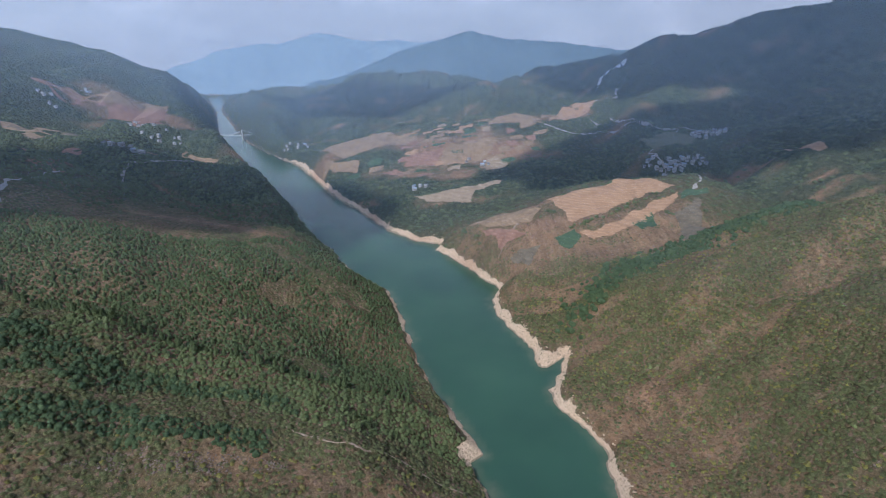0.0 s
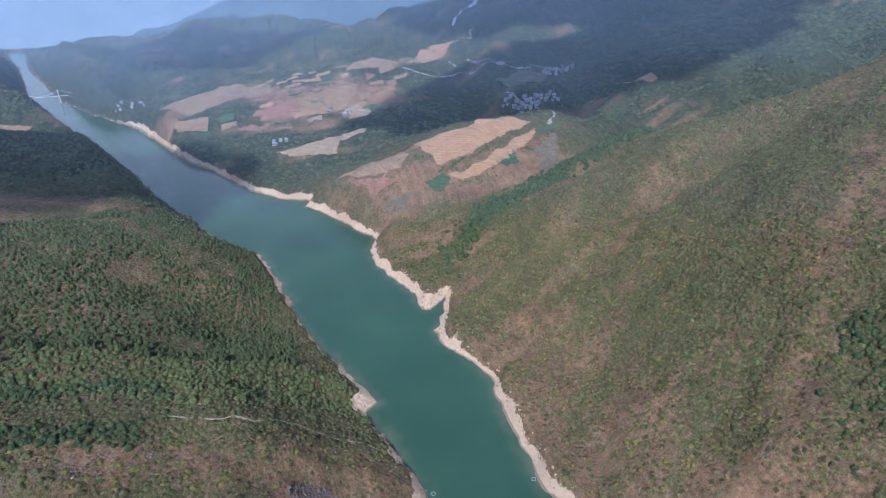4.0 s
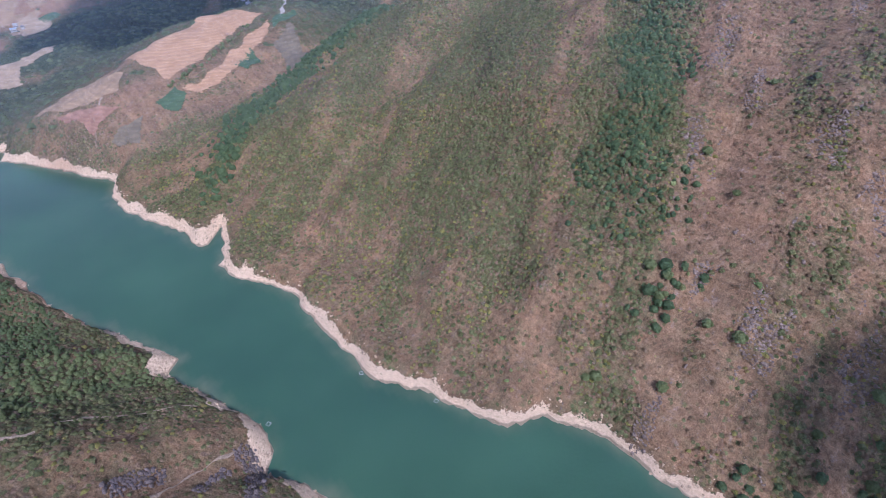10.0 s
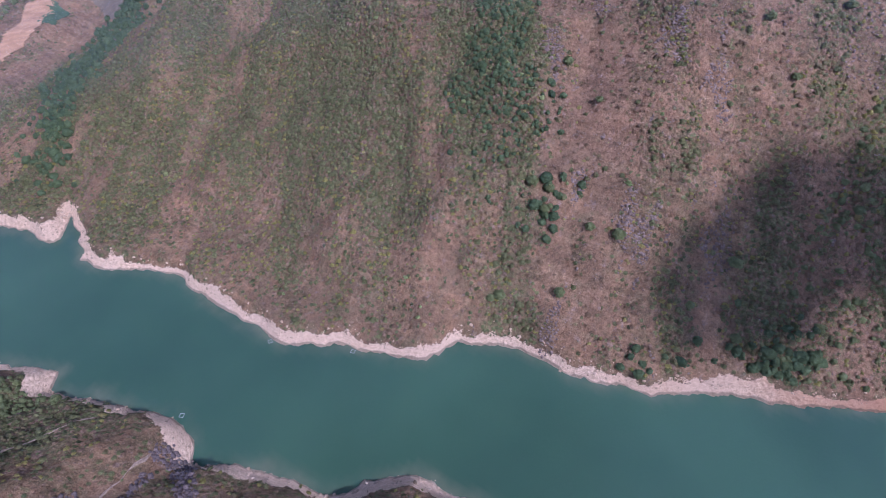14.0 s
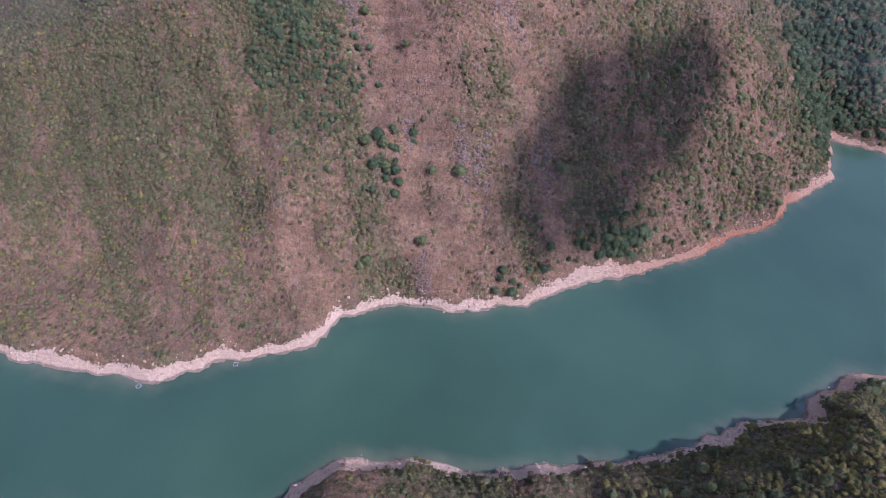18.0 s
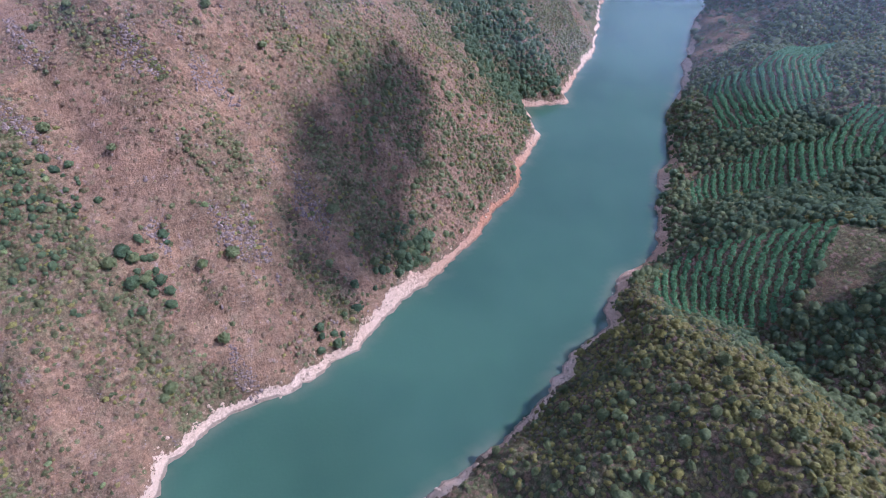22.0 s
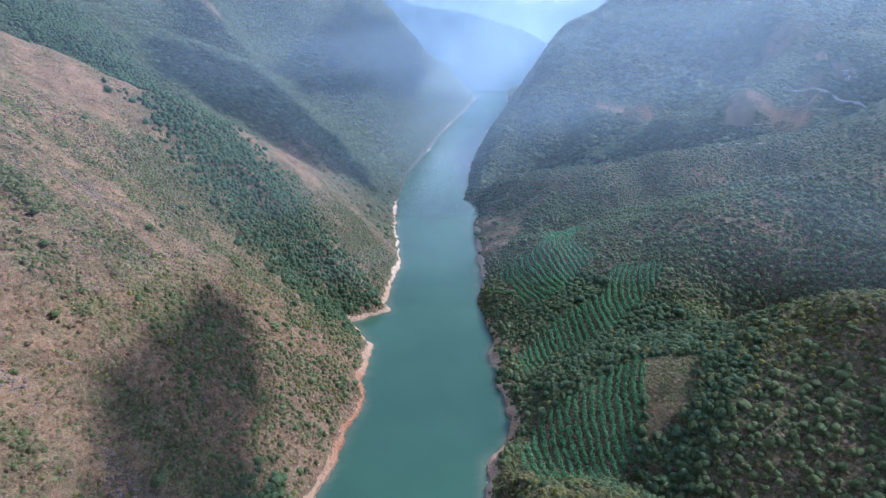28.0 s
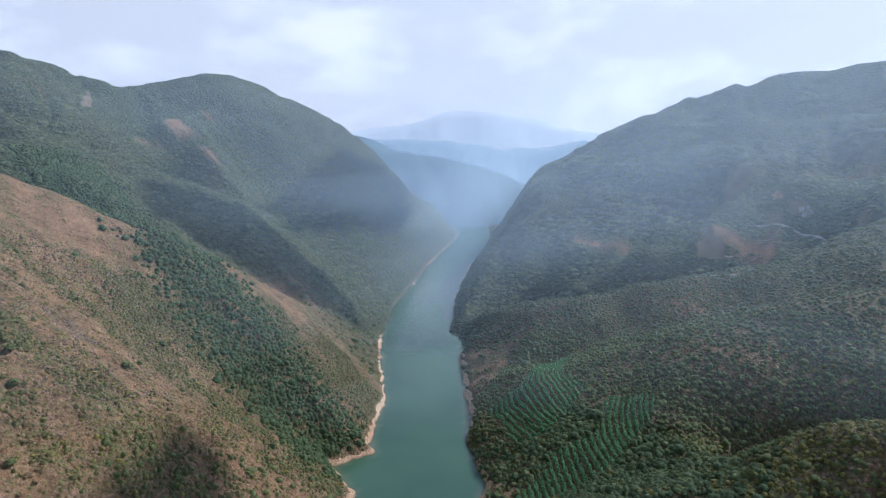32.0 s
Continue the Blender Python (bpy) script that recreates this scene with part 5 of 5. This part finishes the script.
def cloud(sx, sy, sz, rx, ry, turn, seed):
    """A lumpy fair-weather cloud 1100 m up, in the sun's way to the place sx, sy, sz."""
    far = (1100 - sz) / TO_SUN.z
    c = Vector((sx, sy, sz)) + far * TO_SUN
    bm = bmesh.new()
    bmesh.ops.create_icosphere(bm, subdivisions=5, radius=1.0)
    ct, st = math.cos(radians(turn)), math.sin(radians(turn))
    off = Vector((seed * 1.7, seed * 0.9, 0))
    for v in bm.verts:
        n = v.co.normalized()
        lump = 1 + 0.32 * noise.fractal(n * 2.4 + off, 0.9, 2.0, 4) + 0.10 * abs(noise.noise(n * 6 + off))
        p = Vector((n.x * rx * lump, n.y * ry * lump, n.z * 0.45 * min(rx, ry) * lump))
        v.co = Vector((p.x * ct - p.y * st, p.x * st + p.y * ct, p.z))
    me = bpy.data.meshes.new("cloud")
    bm.to_mesh(me)
    bm.free()
    for p in me.polygons:
        p.use_smooth = True
    me.materials.append(CLOUD)
    ob = tagged(new("cloud", me), "white lumpy fair-weather cloud drifting over the valley", "cloud", "fair-weather clouds")
    ob.location = c


for k, spec in enumerate(CLOUDS):
    cloud(*spec, 500 + k)


# ---- tracks ----
def dirt(name, a, b):
    m, n, l, bsdf = material(name)
    l.new(mix(n, l, noise_tex(n, l, 1.2, 5, 0.7), a, b), bsdf.inputs["Base Color"])
    bsdf.inputs["Roughness"].default_value = 0.95
    bump(n, l, bsdf, noise_tex(n, l, 0.8, 4, 0.7), 0.8, 0.3)
    return m


TRACK = dirt("track_dirt", (0.19, 0.14, 0.095), (0.38, 0.29, 0.20))
ROAD = dirt("road_dirt", (0.24, 0.21, 0.18), (0.36, 0.32, 0.28))


def resample(pts, step):
    out = []
    for (ax, ay), (bx, by) in zip(pts[:-1], pts[1:]):
        k = max(1, int(math.hypot(bx - ax, by - ay) / step))
        out += [(ax + (bx - ax) * i / k, ay + (by - ay) * i / k) for i in range(k)]
    out.append(pts[-1])
    a = np.array(out, float)
    for _ in range(4):
        a[1:-1] = (a[:-2] + 2 * a[1:-1] + a[2:]) / 4
    return a


def track(pts, width, mat, label, category="track"):
    c = resample(pts, 2.0)
    c = c + 1.8 * np.stack([fbm(c[:, 0], c[:, 1], 11, 151, 3), fbm(c[:, 0], c[:, 1], 11, 155, 3)], 1)
    t = np.gradient(c, axis=0)
    t /= np.hypot(t[:, 0], t[:, 1])[:, None] + 1e-6
    side = np.stack([-t[:, 1], t[:, 0]], 1)
    w = width * np.clip(0.9 + 0.9 * fbm(c[:, 0], c[:, 1], 6, 159, 2), 0.25, 2.2)
    cols = []
    for u in (-0.5, -0.2, 0.2, 0.5):
        p = c + side * (u * w)[:, None]
        z = ground_z(p[:, 0], p[:, 1]) + (0.35 if abs(u) < 0.4 else 0.05)
        cols.append(np.stack([p[:, 0], p[:, 1], z], 1))
    g = np.stack(cols, 1)
    tagged(sheet("dirt_track", g[:, :, 0], g[:, :, 1], g[:, :, 2], mat), label, category, "dirt tracks", "structure")


track([(-75, 210), (-55, 203), (-39, 202), (-22, 210), (-3, 213), (6, 213), (21, 211)], 1.1, TRACK, "pale eroded dirt track running down the western slope")
track([(-20, 156), (-6, 162), (12, 169), (25, 173)], 1.2, TRACK, "narrow pale footpath above the rocky shore")
track([(-340, 390), (-352, 410), (-387, 500), (-392, 556), (-406, 683), (-370, 713), (-330, 750)], 4.0, ROAD, "grey unpaved road across the shaded slope", "road")
track([(62, 530), (80, 560), (95, 575), (112, 600)], 1.8, TRACK, "pale winding field path on the ploughed spur")
track([(286, 600), (320, 640), (335, 700), (330, 760), (318, 815), (400, 905), (300, 930), (200, 1060)], 3.0, ROAD, "pale unpaved road past the fields and the hamlet", "road")
track([(150, 470), (200, 478), (262, 492)], 1.4, TRACK, "thin contour path through the brown scrub")
track([(185, -792), (165, -796), (141, -799), (100, -785), (62, -770)], 2.0, ROAD, "pale mountain road below the terraced plots", "road")
track([(143, -797), (150, -778), (168, -772)], 1.5, TRACK, "short pale path curving between terraced plots")
track([(226, -716), (207, -724), (187, -738), (176, -745)], 1.6, TRACK, "pale path at the foot of the terraced plots")
track([(190, -593), (170, -600), (153, -600)], 1.4, ROAD, "short pale stretch of road on the ridge", "road")
track([(263, 1165), (300, 1200), (340, 1185), (372, 1172), (384, 1215)], 4.0, ROAD, "pale winding road up to the mountain saddle", "road")
track([(294, 1095), (300, 1010), (311, 950), (340, 918), (416, 904), (440, 880)], 3.0, ROAD, "pale unpaved road to the upper hamlet", "road")


# ---- boulders on the shores ----
def boulder_shape(rng):
    bm = bmesh.new()
    bmesh.ops.create_icosphere(bm, subdivisions=1, radius=1.0)
    s = rng.uniform(0.65, 1.2, 3)
    for v in bm.verts:
        v.co = Vector((v.co.x * s[0], v.co.y * s[1], v.co.z * s[2] * 0.8)) * float(rng.uniform(0.75, 1.2))
    co = np.array([v.co[:] for v in bm.verts])
    fs = np.array([[v.index for v in f.verts] for f in bm.faces])
    bm.free()
    return co, fs


def rock_material(name, a, b):
    m, n, l, bsdf = material(name)
    geo = n.new("ShaderNodeNewGeometry")
    col = mix(n, l, geo.outputs["Random Per Island"], a, b)
    l.new(mix(n, l, noise_tex(n, l, 0.7, 5, 0.7), col, tuple(0.75 * c for c in a)), bsdf.inputs["Base Color"])
    bsdf.inputs["Roughness"].default_value = 0.9
    bump(n, l, bsdf, noise_tex(n, l, 0.5, 5, 0.7), 0.7, 0.3)
    return m


ROCK = rock_material("pale_rock", (0.46, 0.325, 0.20), (0.74, 0.575, 0.39))
CRAG = rock_material("grey_rock", (0.15, 0.108, 0.084), (0.33, 0.255, 0.205))
# CLIFF: dark brown rock, with part of the cliff's shade put into its colour
CLIFF = rock_material("dark_cliff_rock", (0.10, 0.078, 0.072), (0.21, 0.165, 0.145))
STONES = [boulder_shape(RNG) for _ in range(6)]


for line, name in ((EAST[6:46], "eastern_shore_rocks"), (WEST[6:46], "western_shore_rocks")):
    px, py = [], []
    for step in (1.1, 1.3, 1.9):
        c = resample(line, step)
        p = c + RNG.uniform(-6.5, 6.5, c.shape)
        px.append(p[:, 0]), py.append(p[:, 1])
    px, py = np.concatenate(px), np.concatenate(py)
    dd = shore_d(px, py)
    ok = (dd > -0.5) & (dd < bare_line(px, py))
    px, py = px[ok], py[ok]
    r = 0.25 + 0.9 * RNG.uniform(0, 1, len(px)) ** 3
    scatter_mesh(name, ROCK, STONES, px, py, ground_z(px, py) + 0.1 * r, r, r * RNG.uniform(0.6, 1.0, len(px)), "pale broken rocks strewn along the bare shore", "rocks")

# crags that show through the dry hillside, and the dark cliff over the western shore
cx, cy = grid_points(150, 480, -80, 200, 1.05)
patch = np.zeros(cx.shape)
for ox, oy, orx, ory in ((354, 139, 20, 10), (292, 118, 18, 7), (229, 35, 14, 9), (236, 73, 9, 5), (176, 53, 9, 6), (242, -3, 14, 8), (297, 25, 16, 7), (312, 57, 16, 7), (413, -54, 22, 9), (330, 105, 14, 6), (390, 90, 20, 6)):
    patch = np.maximum(patch, blob(cx, cy, ox, oy, orx, ory, 28))
ok = (patch + 0.5 * fbm(cx * 0.5, cy, 5, 165, 3) > 0.55) & (RNG.uniform(0, 1, cx.shape) < 0.75)
cx, cy = cx[ok], cy[ok]
r = 0.45 + 0.9 * RNG.uniform(0, 1, len(cx)) ** 2
scatter_mesh("hillside_crags", CRAG, STONES, cx, cy, ground_z(cx, cy) - 0.25 * r, r, r * RNG.uniform(0.8, 1.5, len(cx)), "grey-violet rock outcrops on the dry hillside", "rocks")
cx, cy = grid_points(330, 640, -170, -20, 2.2)
ok = (fbm(cx, cy, 40, 171, 3) + 0.9 * blob(cx, cy, 450, -110, 50, 25, -20) > 0.6) & (RNG.uniform(0, 1, cx.shape) < 0.7)
cx, cy = cx[ok], cy[ok]
r = 0.3 + 0.9 * RNG.uniform(0, 1, len(cx)) ** 2
scatter_mesh("spur_crags", CRAG, STONES, cx, cy, ground_z(cx, cy) + 0.15 * r, r, r * RNG.uniform(0.7, 1.3, len(cx)), "brown-grey rock outcrops on the spur", "rocks")
cx, cy = grid_points(-30, 36, 132, 182, 1.25)
face = np.maximum(np.exp(-((seg_dist(cx, cy, [(26, 171), (25, 152), (18, 139)])[0] / 4.5) ** 2)), np.maximum(np.exp(-((seg_dist(cx, cy, [(-20, 169), (-8, 171)])[0] / 4.5) ** 2)), np.exp(-((seg_dist(cx, cy, [(4, 158), (16, 164)])[0] / 2.5) ** 2))))
ok = (shore_d(cx, cy) > 3) & (face + 0.3 * fbm(cx, cy, 6, 175, 2) > 0.5)
cx, cy = cx[ok], cy[ok]
r = RNG.uniform(0.7, 1.5, len(cx))
scatter_mesh("dark_cliff", CLIFF, STONES, cx, cy, ground_z(cx, cy) - 0.3 * r, r, r * RNG.uniform(1.0, 2.0, len(cx)), "dark broken cliff above the western shore", "cliff")

# loose scree on the western slope
cx, cy = grid_points(-160, -60, 155, 195, 0.95)
ok = inside(cx, cy, [(-150, 161), (-138, 176), (-112, 180), (-78, 189), (-67, 186), (-102, 171), (-132, 166)]) & (fbm(cx, cy, 9, 181, 3) > -0.35)
cx, cy = cx[ok], cy[ok]
r = 0.2 + 0.6 * RNG.uniform(0, 1, len(cx)) ** 2
scatter_mesh("scree", CRAG, STONES, cx, cy, ground_z(cx, cy) - 0.1 * r, r, r * RNG.uniform(0.6, 1.0, len(cx)), "dull grey scree of loose stones on the western slope", "scree")

# larger boulders, each by itself
BOULDER_MESHES = []
for k in range(6):
    co, fs = STONES[k]
    me = bpy.data.meshes.new("boulder")
    fill(me, co, fs, False)
    me.materials.append(ROCK)
    BOULDER_MESHES.append(me)
c = np.concatenate([resample(EAST[16:40], 9.0), resample(WEST[14:38], 6.0)])
p = c + RNG.uniform(-5, 5, c.shape)
dd = shore_d(p[:, 0], p[:, 1])
p = p[(dd > 0.2) & (dd < 5)]
bz = ground_z(p[:, 0], p[:, 1])
for k, ((x, y), z) in enumerate(zip(p, bz)):
    ob = tagged(new("boulder", BOULDER_MESHES[k % 6]), "pale weathered boulder lying on the bare shore", "boulder", "shore boulders")
    s = float(RNG.uniform(0.5, 1.3))
    ob.matrix_basis = Matrix.LocRotScale((x, y, z + 0.1 * s), Euler((0, 0, float(RNG.uniform(0, 6.3)))), (s, s, s * 0.9))


# ---- single trees that stand nearest ----
def tree(name, mat, radius, height, cone, label, category, group, seed):
    """A tapered, forked trunk and a ragged crown of leaf clumps with gaps."""
    rng = np.random.default_rng(seed)
    base = tagged(new(name), label, category, group)
    bm = bmesh.new()
    bmesh.ops.create_cone(bm, cap_ends=True, segments=7, radius1=0.16 * radius ** 0.5, radius2=0.05, depth=height * 0.8, matrix=Matrix.Translation((0, 0, height * 0.4 - 0.4)))
    part("trunk", bm, BARK, base)
    for k in range(4):
        a = k * 1.7 + float(rng.uniform(0, 1))
        m = pose(0, 0, height * (0.28 + 0.1 * k), 0, 55, math.degrees(a)) @ Matrix.Translation((0, 0, radius * 0.38))
        bm = bmesh.new()
        bmesh.ops.create_cone(bm, cap_ends=False, segments=5, radius1=0.07, radius2=0.025, depth=radius * 0.8, matrix=m)
        part("limb", bm, BARK, base)
    v, f = crown_shape(rng, 110, cone, True, (0.12, 0.26))
    inner, g = v * np.array((radius, radius, height * 0.86)) + np.array((0, 0, height * 0.16)), f
    me = bpy.data.meshes.new("crown")
    fill(me, inner, g, False)
    me.materials.append(mat)
    shade = me.attributes.new("tone", "FLOAT", "POINT")
    shade.data.foreach_set("value", np.full(len(inner), 0.5 + 0.3 * (seed % 3) / 2, np.float32))
    crown = new("crown", me)
    crown.parent = base
    return base


def plant(models, spots, group_scale=(0.8, 1.25)):
    used = set()
    zz = ground_z(np.array([p[0] for p in spots], float), np.array([p[1] for p in spots], float))
    for (x, y), z in zip(spots, zz):
        k = int(RNG.integers(0, len(models)))
        m = pose(float(x), float(y), float(z) - 0.1, 0, 0, float(RNG.uniform(0, 360)))
        ob = models[k] if k not in used else copy_thing(models[k], m)
        ob.matrix_basis = m
        used.add(k)
        s = float(RNG.uniform(*group_scale))
        ob.scale = (s, s, s * float(RNG.uniform(0.9, 1.1)))


def pick_spots(x0, x1, y0, y1, step, many):
    x, y = grid_points(x0, x1, y0, y1, step)
    ok = (shore_d(x, y) > bare_line(x, y) + 1) & ~in_any(x, y, ORCHARDS)
    x, y = x[ok], y[ok]
    order = RNG.permutation(len(x))[:many]
    return list(zip(x[order], y[order]))


BROADS = [tree("tree", BROAD, r, h, 0.1, "round-crowned dark green broadleaf tree on the western spur", "tree", "trees on the western spurs", 700 + k) for k, (r, h) in enumerate(((1.8, 4.0), (2.1, 4.6), (1.5, 3.6)))]
OLIVES = [tree("tree", OLIVE, r, h, 0.0, "yellowing olive-green broadleaf tree among the scrub", "tree", "yellowing trees", 710 + k) for k, (r, h) in enumerate(((1.8, 3.6), (1.5, 3.2)))]
LONE = [tree("tree", BROAD, r, h, 0.0, "dense green tree standing alone on the dry hillside", "tree", "trees on the dry hillside", 720 + k) for k, (r, h) in enumerate(((3.4, 5.0), (2.6, 4.2)))]
plant(BROADS, pick_spots(-20, 140, -150, -40, 9, 90) + pick_spots(20, 150, -300, -160, 11, 50))
plant(OLIVES, pick_spots(-30, 130, -140, -60, 11, 50))
plant(LONE, [(219, 82), (221, 80), (174, 88), (178, 85)] + pick_spots(190, 420, -120, 120, 22, 34), (0.45, 1.1))
PINES = [tree("pine_tree", PINE, r, h, 0.7, "slender young pine at the edge of the plantation", "pine tree", "edge pines", 730 + k) for k, (r, h) in enumerate(((2.0, 6.0), (1.7, 5.2)))]
edge_line = resample([(-20, 268), (-87, 258), (-150, 262), (-205, 262), (-270, 292)], 5.0)
plant(PINES, [tuple(q) for q in edge_line + RNG.uniform(-2, 2, edge_line.shape)])


# ---- floating frames, bridge ----
def raft():
    base = tagged(new("floating_frame"), "small square floating frame of pale poles moored at the shore", "raft", "moored frames")
    for k in range(4):
        bm = bmesh.new()
        bmesh.ops.create_cone(bm, cap_ends=True, segments=8, radius1=0.11, radius2=0.11, depth=2.2, matrix=pose(0, 0, 0, 0, 0, 90 * k) @ pose(0, 1.0, 0.1, 0, 90, 0))
        part("pole", bm, FRAME, base)
    return base


FRAME = plain("weathered_poles", (0.28, 0.28, 0.26), (0.40, 0.40, 0.38))
rafts = [(44, 186), (98, 181), (117, 139)]
first = raft()
for k, (x, y) in enumerate(rafts):
    m = pose(x, y, 0.0, 0, 0, 25 + 40 * k)
    if k == 0:
        first.matrix_basis = m
    else:
        copy_thing(first, m)

CONCRETE = plain("bridge_concrete", (0.40, 0.39, 0.37), (0.55, 0.54, 0.52))
bridge = tagged(new("bridge"), "slender grey suspension bridge over the far river bend", "bridge")
bridge.matrix_basis = pose(-545, 1357, 0, 0, 0, 12)
bm = bmesh.new()
box(bm, -70, 70, -2, 2, 14, 15)
part("deck", bm, CONCRETE, bridge)
for sx in (-36, 36):
    bm = bmesh.new()
    box(bm, sx - 1.2, sx + 1.2, -2.6, 2.6, -6, 28)
    part("pylon", bm, CONCRETE, bridge)
for sy in (-2.2, 2.2):
    bm = bmesh.new()
    last = None
    for k in range(29):
        x = -70 + 5 * k
        z = 16 + (abs(x) / 36) ** 2 * 11.5 if abs(x) <= 36 else 27.5 - (abs(x) - 36) * 0.36
        quad = [bm.verts.new((x, sy + dy, z + dz)) for dy, dz in ((-0.2, -0.2), (0.2, -0.2), (0.2, 0.2), (-0.2, 0.2))]
        if last:
            for i in range(4):
                bm.faces.new((last[i], last[(i + 1) % 4], quad[(i + 1) % 4], quad[i]))
        last = quad
    part("cable", bm, CONCRETE, bridge)
